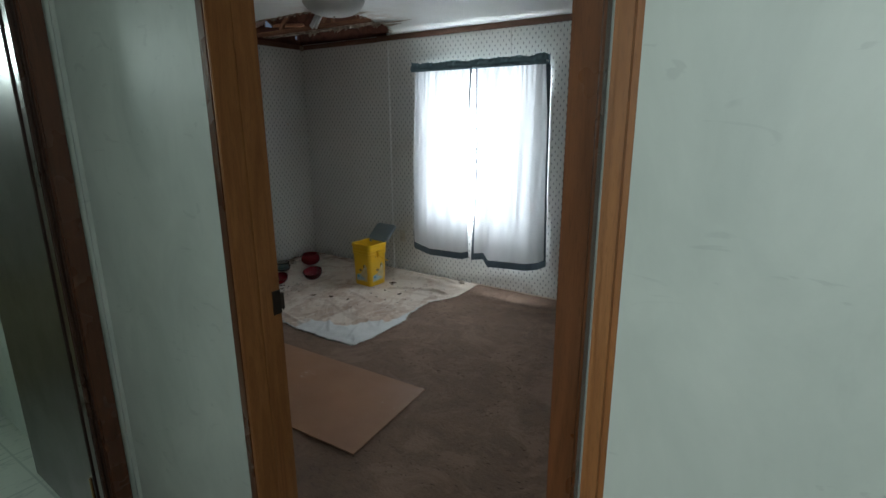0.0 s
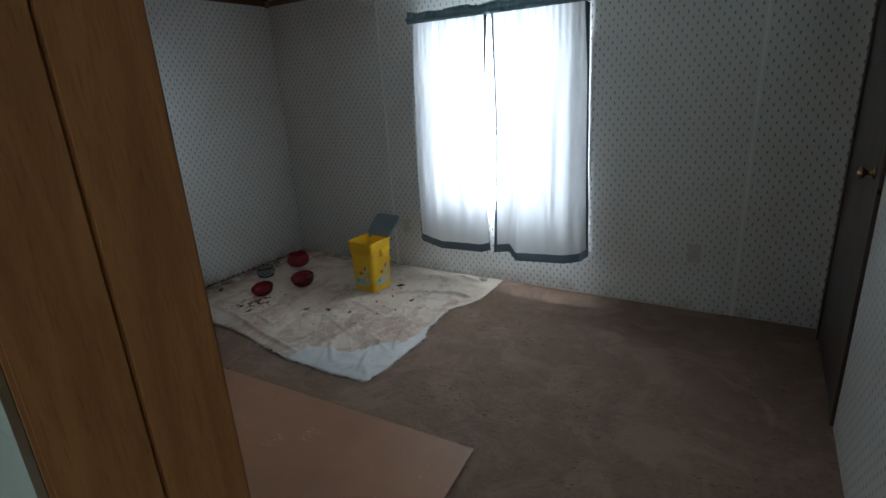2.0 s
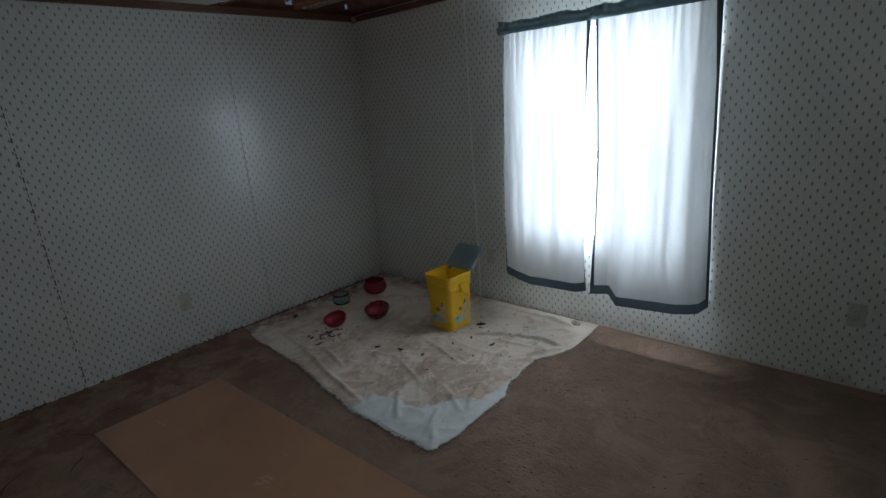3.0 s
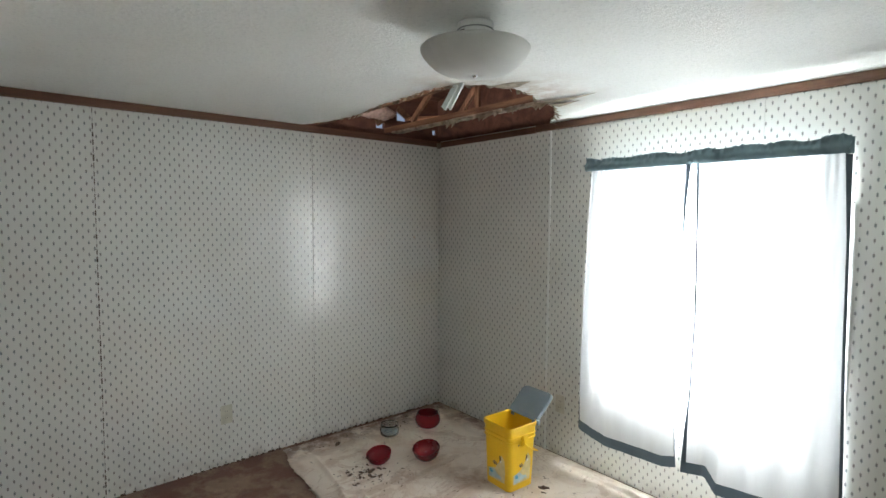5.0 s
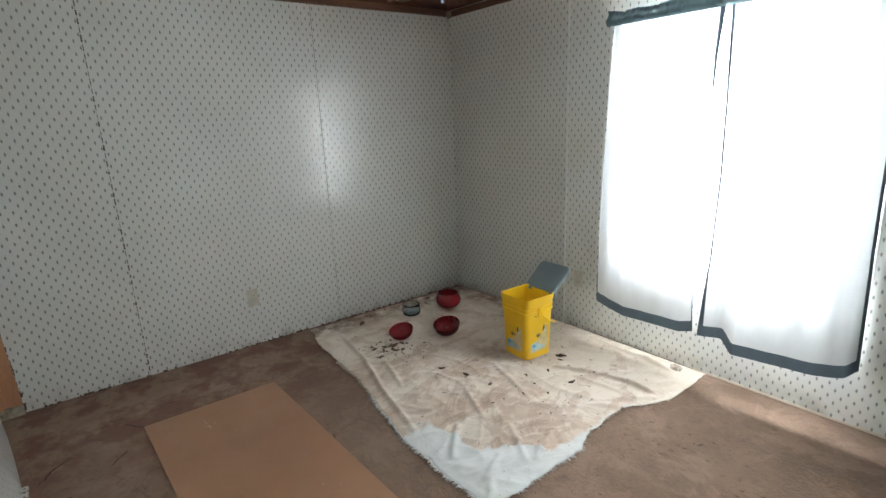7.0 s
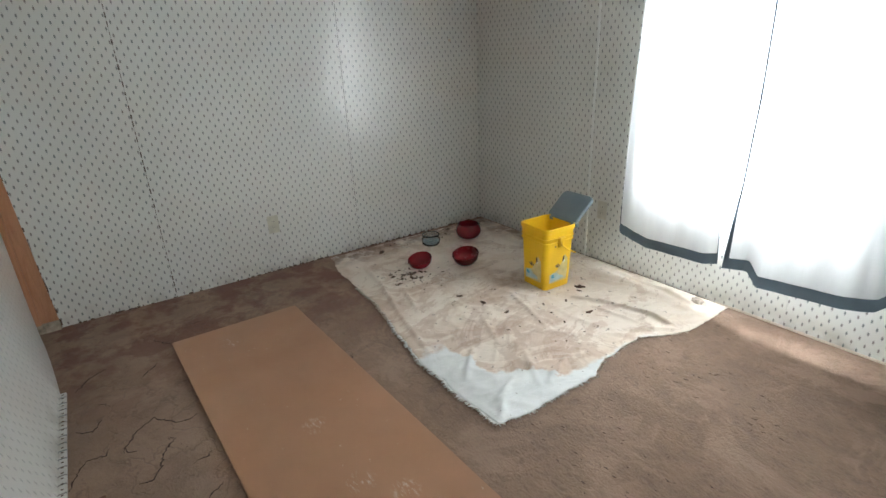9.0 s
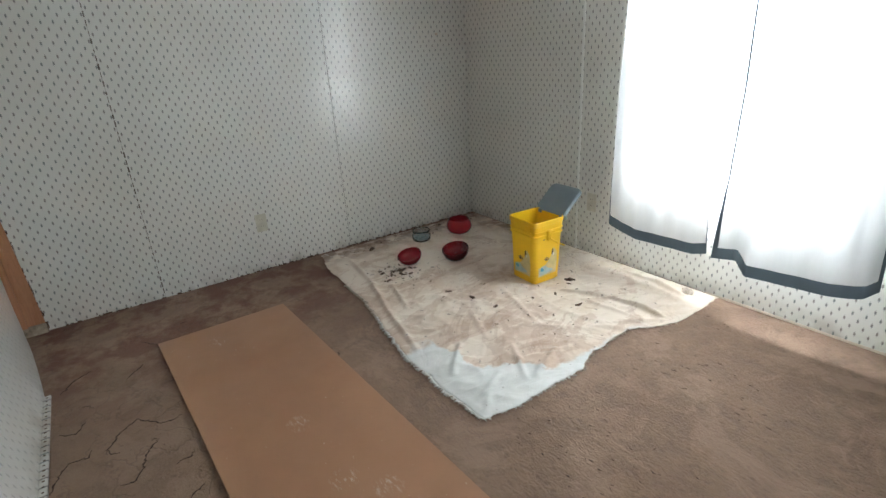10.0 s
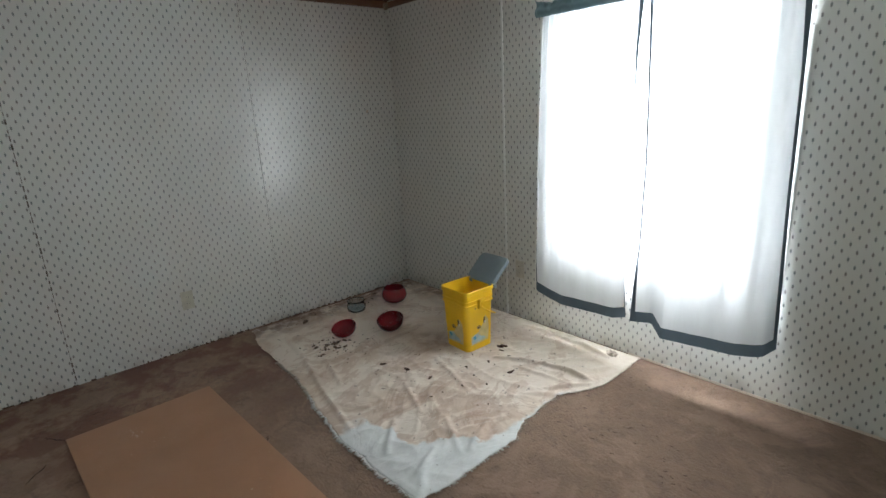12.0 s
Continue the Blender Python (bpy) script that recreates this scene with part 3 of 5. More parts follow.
# ---- large structure ----
def walls():
    def solid(name, label, boxes, material, category="wall"):
        bm = bmesh.new()
        for lo, hi in boxes:
            add_box(bm, lo, hi)
        return structure(finish(name, bm, material), label, category)

    x0, x1, z0, z1 = WIN
    n0, n1 = NORTH + 0.004, NORTH + 0.12
    north = solid("wall_north", "bedroom outside wall with the window", [((-4.44, n0, 0), (x0, n1, 2.13)), ((-4.345, n0, 2.13), (x0, n1, 2.5)), ((x1, n0, 0), (0.2, n1, 2.5)), ((x0, n0, 0), (x1, n1, z0)), ((x0, n0, z1), (x1, n1, 2.5))], SIDING)
    west = solid("wall_west", "outside wall behind the patterned wallpaper", [((-4.44, 1.10, -0.1), (-4.304, n0, 2.13))], SIDING)
    # the partition between bedroom and hall; each side has its own facing
    south = solid("wall_south", "partition with the bedroom doorway", [((-4.304, HALL_N + 0.004, 0), (-1.40, SOUTH - 0.004, TOP)), ((-1.40, HALL_N + 0.004, 0), (DOOR_W - 0.02, 1.062, TOP)), ((DOOR_E + 0.02, HALL_N + 0.004, 0), (2.5, SOUTH - 0.004, TOP)), ((DOOR_W - 0.02, HALL_N + 0.004, HEAD + 0.02), (DOOR_E + 0.02, SOUTH - 0.004, TOP))], SIDING)
    east = solid("wall_east", "patterned partition with the closet door", [((EAST + 0.004, SOUTH, 0), (EAST + 0.09, 3.20, TOP)), ((EAST + 0.004, 3.97, 0), (EAST + 0.09, n0, TOP)), ((EAST + 0.004, 3.20, HEAD), (EAST + 0.09, 3.97, TOP))], SIDING)
    # closet behind the closed door
    solid("wall_closet", "plain closet wall behind the closet door", [((0.3, SOUTH, 0), (0.36, n0, TOP))], SIDING)

    def panels(parent, spans, axis, face, inward, paper, z_lo=0.0, cut=None):
        """Wallboard panels, each a board 4 mm proud with a narrow open joint."""
        for a, b in spans:
            for lo, hi in ([(z_lo, TOP)] if not cut or b <= cut[0] or a >= cut[1] else []):
                two = sorted((face, face + inward * 0.004))
                bm = box((a, two[0], lo), (b, two[1], hi)) if axis == "x" else box((two[0], a, lo), (two[1], b, hi))
                part("panel", bm, paper, parent)
    panels(north, [(WEST, -3.1865), (-3.1835, x0), (x1, -0.7515), (-0.7485, EAST)], "x", NORTH + 0.004, -1, PAPER_X)
    for a, b in ((x0, -1.971), (-1.968, x1)):
        for lo, hi in ((0, z0), (z1, TOP)):
            part("panel", box((a, NORTH, lo), (b, NORTH + 0.004, hi)), PAPER_X, north)
    panels(west, [(1.108, 1.7775), (1.7815, 2.9935), (2.9975, NORTH)], "y", WEST - 0.004, 1, PAPER_Y)
    panels(east, [(SOUTH, 2.05), (2.053, 3.145)], "y", EAST + 0.004, -1, PAPER_Y)
    for a, b in ((3.145, 4.025), (4.025, NORTH)):
        part("panel", box((EAST, a, HEAD + 0.05 if a < 4 else 0), (EAST + 0.004, b, TOP)), PAPER_Y, east)
    # pale covers over two of the joints, a dark open joint at the others
    for x in (-3.185, -0.75):
        part("joint_cover", box((x - 0.0075, NORTH - 0.007, 0.0), (x + 0.0075, NORTH + 0.0005, 2.085), 0.001), WHITE, north, "narrow white joint cover")
    bm = bmesh.new()
    rnd = random.Random(5)
    for k in range(52):
        z = 0.03 + k * 0.0405
        for y in (1.7795, 2.9955):
            w = rnd.uniform(0.0012, 0.0042) * (1.0 if y < 2 else 0.4)
            add_box(bm, (WEST - 0.002, y - w, z), (WEST + 0.0012, y + w, z + rnd.uniform(0.012, 0.032)))
    part("joint_filler", bm, JOINT, west, "dark crumbling joint filler")

    # the loose facing of the partition, kicked out at its foot
    def loose(u, v):
        x = -4.285 + u * (DOOR_W - 0.03 + 4.285)
        z = v * TOP
        out = 0.0
        if x < -1.2:
            out = 0.098 * max(0.0, 1 - z / 0.42) ** 1.4 * min(1.0, max(0.0, (x + 4.27) / 0.70)) ** 0.8 * min(1.0, (-1.2 - x) / 0.6)
        out -= 0.033 * min(1.0, max(0.0, (x + 1.38) / 0.20))
        if u < 0.001:
            x += 0.035 * wob(z, 3.0, 0.0, 9.0) - 0.008
        return Vector((x, SOUTH + out, z))
    part("loose_panel", sheet(60, 44, loose, 0.004), FADED_PAPER, south, "faded patterned panel with a ragged edge and a kicked-out foot")
    part("panel", box((DOOR_W - 0.02, SOUTH - 0.004, HEAD + 0.04), (DOOR_E + 0.02, SOUTH, TOP)), PAPER_X, south)
    # hall side
    part("hall_panel", box((CORNER, HALL_N, 0), (DOOR_W - 0.02, HALL_N + 0.004, TOP)), HALL, south)
    part("hall_panel", box((DOOR_W - 0.02, HALL_N, HEAD + 0.02), (DOOR_E + 0.02, HALL_N + 0.004, TOP)), HALL, south)
    part("hall_panel", box((DOOR_E + 0.02, HALL_N, 0), (STEP_X, HALL_N + 0.004, TOP)), HALL, south)
    part("bathroom_panel", box((-4.30, HALL_N, 0), (-2.822, HALL_N + 0.004, TOP)), BATH, south)
    part("bathroom_panel", box((-2.818, HALL_N, 0), (-1.83, HALL_N + 0.004, TOP)), BATH, south)

    structure(finish("wall_hall_step", box((STEP_X, STEP_Y, 0), (2.5, HALL_N, TOP)), HALL), "pale green hall wall that stands forward", "wall")
    bath = solid("wall_bathroom", "hall wall with the bathroom doorway", [((CORNER - 0.08, 0.935, 0), (CORNER, HALL_N, TOP)), ((CORNER - 0.08, -0.9, 0), (CORNER, 0.20, TOP)), ((CORNER - 0.08, 0.20, HEAD + 0.02), (CORNER, 0.935, TOP))], HALL)
    part("corner_strip", box((CORNER - 0.0005, HALL_N - 0.012, 0), (CORNER + 0.012, HALL_N + 0.0005, TOP), 0.002), HALL, bath, "pale strip in the corner")
    # unseen wall; its opening is made up for the hall fill lamp
    solid("wall_hall_south", "unseen hall wall with an opening added for the fill lamp", [((CORNER, -0.80, 0), (-0.25, -0.72, TOP)), ((0.85, -0.80, 0), (2.58, -0.72, TOP)), ((-0.25, -0.80, 0), (0.85, -0.72, 1.2)), ((-0.25, -0.80, 2.0), (0.85, -0.72, TOP))], HALL)
    solid("wall_hall_end", "plain hall end wall", [((2.5, -0.72, 0), (2.58, HALL_N, TOP))], HALL)
    solid("wall_bathroom_west", "bathroom outside wall with a high window opening", [((-4.44, -0.9, 0), (-4.30, 1.10, 1.70)), ((-4.44, -0.9, 2.03), (-4.30, 1.10, TOP)), ((-4.44, -0.9, 1.70), (-4.30, 0.0, 2.03)), ((-4.44, 0.72, 1.70), (-4.30, 1.10, 2.03))], BATH)
    solid("wall_bathroom_south", "plain bathroom wall", [((-4.44, -0.98, 0), (CORNER, -0.9, TOP))], BATH)


def floors():
    def at(u, v):
        x, y = -4.35 + u * 5.0, 1.06 + v * 3.1
        rise = 0.003 * wob(x, y, 0, 2.2) + 0.0015 * wob(x, y, 4, 9.0)
        return Vector((x, y, rise - 0.004))
    f = structure(finish("floor", sheet(120, 80, at), CARPET, smooth=True), "worn brown plush carpet, stained and creased", "carpet")
    # short raised slivers, dark for the shade in dents and pulled tufts of pile
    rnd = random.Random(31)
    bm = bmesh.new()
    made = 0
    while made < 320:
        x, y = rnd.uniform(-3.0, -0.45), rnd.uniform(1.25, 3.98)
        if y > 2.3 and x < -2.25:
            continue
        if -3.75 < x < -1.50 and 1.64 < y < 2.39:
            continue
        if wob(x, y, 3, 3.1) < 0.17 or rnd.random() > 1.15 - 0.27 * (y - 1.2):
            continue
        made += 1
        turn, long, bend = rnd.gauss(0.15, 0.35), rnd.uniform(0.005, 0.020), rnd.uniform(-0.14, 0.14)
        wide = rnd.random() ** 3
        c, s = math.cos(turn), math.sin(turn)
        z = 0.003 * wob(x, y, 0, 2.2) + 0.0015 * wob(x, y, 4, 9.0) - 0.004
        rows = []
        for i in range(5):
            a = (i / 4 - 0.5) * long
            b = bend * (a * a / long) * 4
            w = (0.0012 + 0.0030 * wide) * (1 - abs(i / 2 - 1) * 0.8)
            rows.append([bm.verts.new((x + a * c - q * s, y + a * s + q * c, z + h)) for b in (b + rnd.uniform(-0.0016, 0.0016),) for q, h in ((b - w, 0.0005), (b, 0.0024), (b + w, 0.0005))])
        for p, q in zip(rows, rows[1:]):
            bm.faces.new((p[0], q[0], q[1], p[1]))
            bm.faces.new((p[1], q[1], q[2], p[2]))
    part("dent_shade_marks", bm, DENT_SHADE, f, "short dark slivers for the shade in pile dents")["kind"] = "stuff"
    # long creases where the matted pile has split open
    bm = bmesh.new()
    for line in (((-2.995, 1.393), (-3.094, 1.44), (-3.143, 1.507), (-3.047, 1.598), (-3.061, 1.66)), ((-3.02, 1.395), (-2.986, 1.412), (-2.975, 1.437)), ((-2.90, 1.23), (-2.99, 1.255), (-3.035, 1.281), (-3.023, 1.343), (-3.059, 1.353)),
                 ((-2.801, 1.42), (-2.778, 1.465), (-2.845, 1.503), (-2.90, 1.512), (-2.964, 1.565)), ((-2.781, 1.60), (-2.79, 1.649), (-2.819, 1.66)), ((-2.56, 1.60), (-2.591, 1.612), (-2.628, 1.66)), ((-3.381, 1.334), (-3.374, 1.355), (-3.342, 1.373)),
                 ((-3.825, 1.594), (-3.725, 1.66)), ((-3.89, 1.789), (-3.879, 1.828)), ((-3.551, 1.255), (-3.639, 1.309), (-3.674, 1.374)), ((-3.487, 1.501), (-3.58, 1.577)), ((-3.066, 2.341), (-3.03, 2.321)), ((-2.55, 1.28), (-2.66, 1.34), (-2.64, 1.43)), ((-3.24, 1.25), (-3.20, 1.31), (-3.27, 1.34))):
        pts = []
        for (ax, ay), (bx, by) in zip(line, line[1:]):
            n = max(2, int(math.dist((ax, ay), (bx, by)) / 0.010))
            pts += [(ax + (bx - ax) * i / n + rnd.uniform(-0.006, 0.006), ay + (by - ay) * i / n + rnd.uniform(-0.006, 0.006)) for i in range(n)]
        pts.append(line[-1])
        last = None
        for i, (x, y) in enumerate(pts):
            q = pts[min(i + 1, len(pts) - 1)]
            p = pts[max(i - 1, 0)]
            side = Vector((p[1] - q[1], q[0] - p[0])).normalized() * rnd.uniform(0.0010, 0.0042) * min(1.0, 0.3 + 0.7 * min(i, len(pts) - 1 - i) / 3)
            z = 0.003 * wob(x, y, 0, 2.2) + 0.0015 * wob(x, y, 4, 9.0) - 0.004
            row = [bm.verts.new((x - side.x, y - side.y, z + 0.0006)), bm.verts.new((x, y, z + 0.0022)), bm.verts.new((x + side.x, y + side.y, z + 0.0006))]
            if last:
                bm.faces.new((last[0], row[0], row[1], last[1]))
                bm.faces.new((last[1], row[1], row[2], last[2]))
            last = row
    part("pile_creases", bm, CREASE, f, "long dark creases in the matted pile")["kind"] = "stuff"
    structure(finish("floor_hall", box((CORNER, -0.8, -0.06), (2.5, 1.05, -0.004)), CARPET), "brown carpet of the hall", "floor")
    structure(finish("floor_bathroom", box((-4.44, -0.98, -0.06), (CORNER, 1.05, 0.0)), VINYL), "pale green sheet vinyl with a tile print", "floor")
    structure(finish("subfloor", box((-4.44, 1.051, -0.10), (0.4, 4.2, -0.03)), TIMBER_X), "floor deck under the carpet", "floor")
    structure(finish("threshold", box((DOOR_W, 1.0, -0.01), (DOOR_E, 1.055, 0.008), 0.003), DARK_METAL), "dark metal threshold strip between hall and bedroom", "threshold")


def ceiling():
    ragged = [(-4.30, 2.93), (-4.13, 2.99), (-3.84, 3.03), (-3.48, 2.985), (-3.19, 2.97), (-2.99, 2.966), (-2.855, 3.008), (-2.834, 3.058), (-2.778, 3.095), (-2.804, 3.16),
              (-2.732, 3.175), (-2.742, 3.295), (-2.777, 3.431), (-2.845, 3.515), (-2.836, 3.593), (-2.847, 3.686), (-2.985, 3.886), (-3.20, 4.10)]
    rnd = random.Random(3)
    line, corner = [], 0
    for k, ((ax, ay), (bx, by)) in enumerate(zip(ragged, ragged[1:])):
        if k == 7:
            corner = len(line)
        n = max(2, int(math.dist((ax, ay), (bx, by)) / 0.018))
        for i in range(n):
            f = i / n
            j = rnd.uniform(-0.011, 0.011) if i else 0.0
            line.append((ax + (bx - ax) * f + (j if k >= 7 else 0), ay + (by - ay) * f + (0 if k >= 7 else j)))
    line.append(ragged[-1])
    # the board left standing: strips south of the break, strips east of it, and the square between
    bm = bmesh.new()
    for z, turned in ((TOP, 1), (TOP + 0.012, 0)):
        inner = [bm.verts.new((x, y, z)) for x, y in line]
        south = [bm.verts.new((x, 1.02, z)) for x, y in line[:corner + 1]]
        east = [bm.verts.new((0.4, y, z)) for x, y in line[corner:]]
        far = bm.verts.new((0.4, 1.02, z))
        faces = [(inner[i], south[i], south[i + 1], inner[i + 1]) for i in range(corner)]
        faces += [(inner[corner + i], east[i], east[i + 1], inner[corner + i + 1]) for i in range(len(east) - 1)]
        faces.append((inner[corner], south[corner], far, east[0]))
        for f in faces:
            bm.faces.new(f[::-1] if turned else f)
        if turned:
            low = inner
    for a, b, c_, d in zip(low, low[1:], inner, inner[1:]):
        bm.faces.new((a, b, d, c_)).material_index = 1
    c = structure(finish("ceiling", bm, (CEILING, TORN)), "white stippled ceiling board broken open over the corner", "ceiling")
    # torn paper lips along the break
    bm = bmesh.new()
    for (ax, ay), (bx, by) in zip(line[20:-1], line[21:]):
        if rnd.random() < 0.62:
            d = rnd.uniform(0.008, 0.035)
            nx, ny = (by - ay), -(bx - ax)
            q = math.hypot(nx, ny) or 1
            sx, sy = -nx / q, -ny / q
            hang = rnd.uniform(0.002, 0.02)
            v = [bm.verts.new(p) for p in ((ax, ay, TOP - 0.001), (bx, by, TOP - 0.001), (bx - sx * d * 0.4, by - sy * d * 0.4, TOP - hang), (ax - sx * d, ay - sy * d, TOP - hang * 1.3))]
            bm.faces.new(v)
    part("torn_lip", bm, TORN, c, "ragged paper lip")
    # peeled paper beside the break
    for pts, z in ((((-2.842, 3.52), (-2.70, 3.545), (-2.52, 3.585), (-2.66, 3.60), (-2.84, 3.60)), 0.006), (((-2.84, 3.62), (-2.74, 3.62), (-2.66, 3.655), (-2.80, 3.675)), 0.012), (((-2.78, 3.13), (-2.66, 3.15), (-2.60, 3.20), (-2.70, 3.23), (-2.76, 3.22)), 0.0015)):
        bm = bmesh.new()
        top = [bm.verts.new((x, y, TOP - 0.002 - z * (0.3 + 0.7 * (i % 2)))) for i, (x, y) in enumerate(pts)]
        bot = [bm.verts.new(v.co - Vector((0, 0, 0.0012))) for v in top]
        bm.faces.new(top)
        bm.faces.new(bot[::-1])
        for i in range(len(top)):
            j = (i + 1) % len(top)
            bm.faces.new((top[i], bot[i], bot[j], top[j]))
        part("peeled_paper", bm, TORN, c, "peeled and stained ceiling paper")
    structure(finish("ceiling_hall", box((CORNER - 0.08, -0.8, TOP), (2.6, 1.02, TOP + 0.012)), CEILING), "white stippled hall ceiling", "ceiling")
    structure(finish("ceiling_bathroom", box((-4.44, -0.98, TOP), (CORNER - 0.08, 1.02, TOP + 0.012)), CEILING), "white bathroom ceiling", "ceiling")
    # brown strip round the top of the bedroom walls
    t = structure(finish("trim", box((-3.3, NORTH - 0.02, 2.086), (EAST, NORTH, 2.129), 0.003), CROWN_X), "brown wooden strip along the top of the wall", "trim")
    part("crown_strip", box((WEST + 0.02, NORTH - 0.022, 2.082), (-3.3, NORTH, 2.122), 0.003), CROWN_X, t)
    part("crown_strip", box((WEST, 1.205, 2.084), (WEST + 0.02, NORTH, 2.128), 0.003), CROWN_Y, t)
    part("crown_strip", box((EAST - 0.016, SOUTH, 2.086), (EAST, NORTH - 0.02, 2.129), 0.003), CROWN_Y, t)
    part("corner_block", box((WEST + 0.02, NORTH - 0.05, 2.07), (WEST + 0.05, NORTH - 0.022, 2.115), 0.004), TORN, t, "pale broken corner block")


def attic():
    roof = structure(finish("roof", box((-4.6, 0.9, 2.95), (0.5, 4.6, 2.99)), DECK), "red-brown boarded roof over the attic", "roof")
    # sloping boards from the eave up
    n = 16
    for k in range(n):
        y = 2.2 + k * 0.15
        bm = bmesh.new()
        bar(bm, (-4.42, y, 2.44), (-1.9, y, 2.97), 0.147, 0.016, (-0.2, 0, 1))
        part("roof_board", bm, DECK, roof)
    # the south end holds an added slot and box for the attic fill lamp
    for name, boxes in (("attic_wall", [((-1.9, 2.14, 2.142), (-1.86, 4.2, 2.94)), ((-4.44, 2.1, 2.31), (-1.86, 2.14, 3.0)), ((-4.44, 2.1, 2.142), (-4.0, 2.14, 2.31)), ((-2.4, 2.1, 2.142), (-1.86, 2.14, 2.31)), ((-4.3, 2.0, 2.31), (-1.86, 2.1, 2.33)), ((-4.3, 1.98, 2.142), (-1.86, 2.0, 2.33)), ((-3.3, NORTH + 0.0, 2.13), (-1.86, NORTH + 0.004, 2.95)), ((-4.345, NORTH + 0.0, 2.132), (-3.3, NORTH + 0.0035, 2.95)), ((-4.6, 4.104, 2.5), (0.5, 4.3, 3.0))]),):
        bm = bmesh.new()
        for lo, hi in boxes:
            add_box(bm, lo, hi)
        structure(finish(name, bm, DECK), "dark boarded end of the attic", "attic wall")
    # the eave board on the outside wall, with gaps that let daylight in
    bm = bmesh.new()
    gaps = [(3.515, 3.585, 2.180, 2.232), (3.70, 3.79, 2.255, 2.325), (4.045, 4.088, 2.184, 2.222)]
    ys = sorted({1.0, 4.2, *(g for q in gaps for g in q[:2])})
    for a, b in zip(ys, ys[1:]):
        gap = next((q for q in gaps if q[0] <= (a + b) / 2 <= q[1]), None)
        for lo, hi in ([(2.13, gap[2]), (gap[3], 2.46)] if gap else [(2.13, 2.46)]):
            add_box(bm, (-4.35, a, lo), (-4.325, b, hi))
    e = structure(finish("eave_board", bm, DECK), "dark eave board with broken gaps", "eave")
    # corner cleats turn two gaps into triangles
    for a, b in (((3.51, 2.178), (3.592, 2.262)), ((3.80, 2.250), (3.70, 2.345))):
        bm = bmesh.new()
        bar(bm, (-4.318, a[0], a[1] + 0.035), (-4.318, b[0], b[1]), 0.05, 0.012, (1, 0, 0))
        part("cleat", bm, TIMBER_X, e)
    part("fascia", box((-4.62, 2.6, 2.12), (-4.60, 4.2, 2.16)), WHITE, e, "white outside fascia")

    def truss(y, label):
        t = thing("roof_truss", label, "roof truss", (0, 0, 0), "attic roof trusses")
        part("bottom_chord", bar(bmesh.new(), (-4.32, y, 2.163), (-1.9, y, 2.163), 0.038, 0.036), TIMBER_X, t)
        part("top_chord", bar(bmesh.new(), (-4.32, y, 2.405), (-1.9, y, 2.915), 0.05, 0.036, (0, 1, 0)), TIMBER_X, t)
        for k, (a, b) in enumerate((((-4.0, 2.19), (-3.58, 2.53)), ((-3.345, 2.18), (-3.345, 2.58)), ((-3.50, 2.17), (-3.32, 2.34)), ((-2.7, 2.18), (-2.3, 2.80)))):
            part("web", bar(bmesh.new(), (a[0], y, a[1]), (b[0], y, b[1]), 0.034, 0.020), TIMBER_Z, t)
    truss(3.60, "reddish wooden roof truss over the broken ceiling")
    truss(3.05, "wooden roof truss at the edge of the broken ceiling")
    t = thing("ceiling_batten", "splintered pale batten under the truss with torn paper", "batten", (0, 3.6, 2.14), "")
    bm = bmesh.new()
    rnd = random.Random(8)
    x = -4.2
    while x < -2.8:
        w = rnd.uniform(0.04, 0.10)
        add_box(bm, (x, -0.024 - rnd.uniform(0, 0.012), -0.008 - rnd.uniform(0, 0.006)), (x + w, 0.022 + rnd.uniform(0, 0.01), 0.002))
        x += w - 0.004
    part("slat", bm, TORN, t)
    bm = bmesh.new()
    for k in range(16):
        x = rnd.uniform(-3.7, -2.85)
        d = rnd.uniform(0.015, 0.05)
        v = [bm.verts.new(p) for p in ((x, -0.02, -0.006), (x + rnd.uniform(0.03, 0.10), -0.022, -0.006), (x + rnd.uniform(0.0, 0.06), -0.035, -0.006 - d))]
        bm.faces.new(v)
    part("torn_paper", bm, TORN, t, "hanging shreds of ceiling paper")["kind"] = "stuff"
    t = thing("fallen_board", "short pale reddish board lying over the eave", "board", (-4.16, 3.90, 2.285))
    part("board", bar(bmesh.new(), (-0.16, -0.12, -0.01), (0.0, 0.12, 0.01), 0.06, 0.014, (0.4, -0.2, 0.9)), STUD, t)
    t = thing("insulation_piece", "torn piece of pale pink insulation by the eave", "insulation", (-4.22, 3.44, 2.27))
    bm = bmesh.new()
    bmesh.ops.create_icosphere(bm, subdivisions=4, radius=1.0)
    for v in bm.verts:
        k = 1 + 0.28 * wob(v.co.x, v.co.y, v.co.z, 2.6) + 0.1 * wob(v.co.x, v.co.y, v.co.z, 9.0)
        v.co = Vector((v.co.x * 0.05 * k, v.co.y * 0.16 * k, v.co.z * 0.05 * k))
    part("batt", bm, INSULATION, t, smooth=True)
    # hanging strip of ceiling board
    t = thing("hanging_strip", "broken white ceiling strip hanging from the break", "ceiling debris", (-2.86, 3.0, 2.13))
    for dx, length, w in ((0.0, 0.125, 0.036), (0.040, 0.135, 0.026)):
        bm = bar(bmesh.new(), (dx, 0.0, 0.0), (dx - 0.075, -0.012, -length * 0.78), w, 0.008, (0.2, 1, 0.1))
        part("strip", bm, WHITE if dx == 0 else CEILING, t)


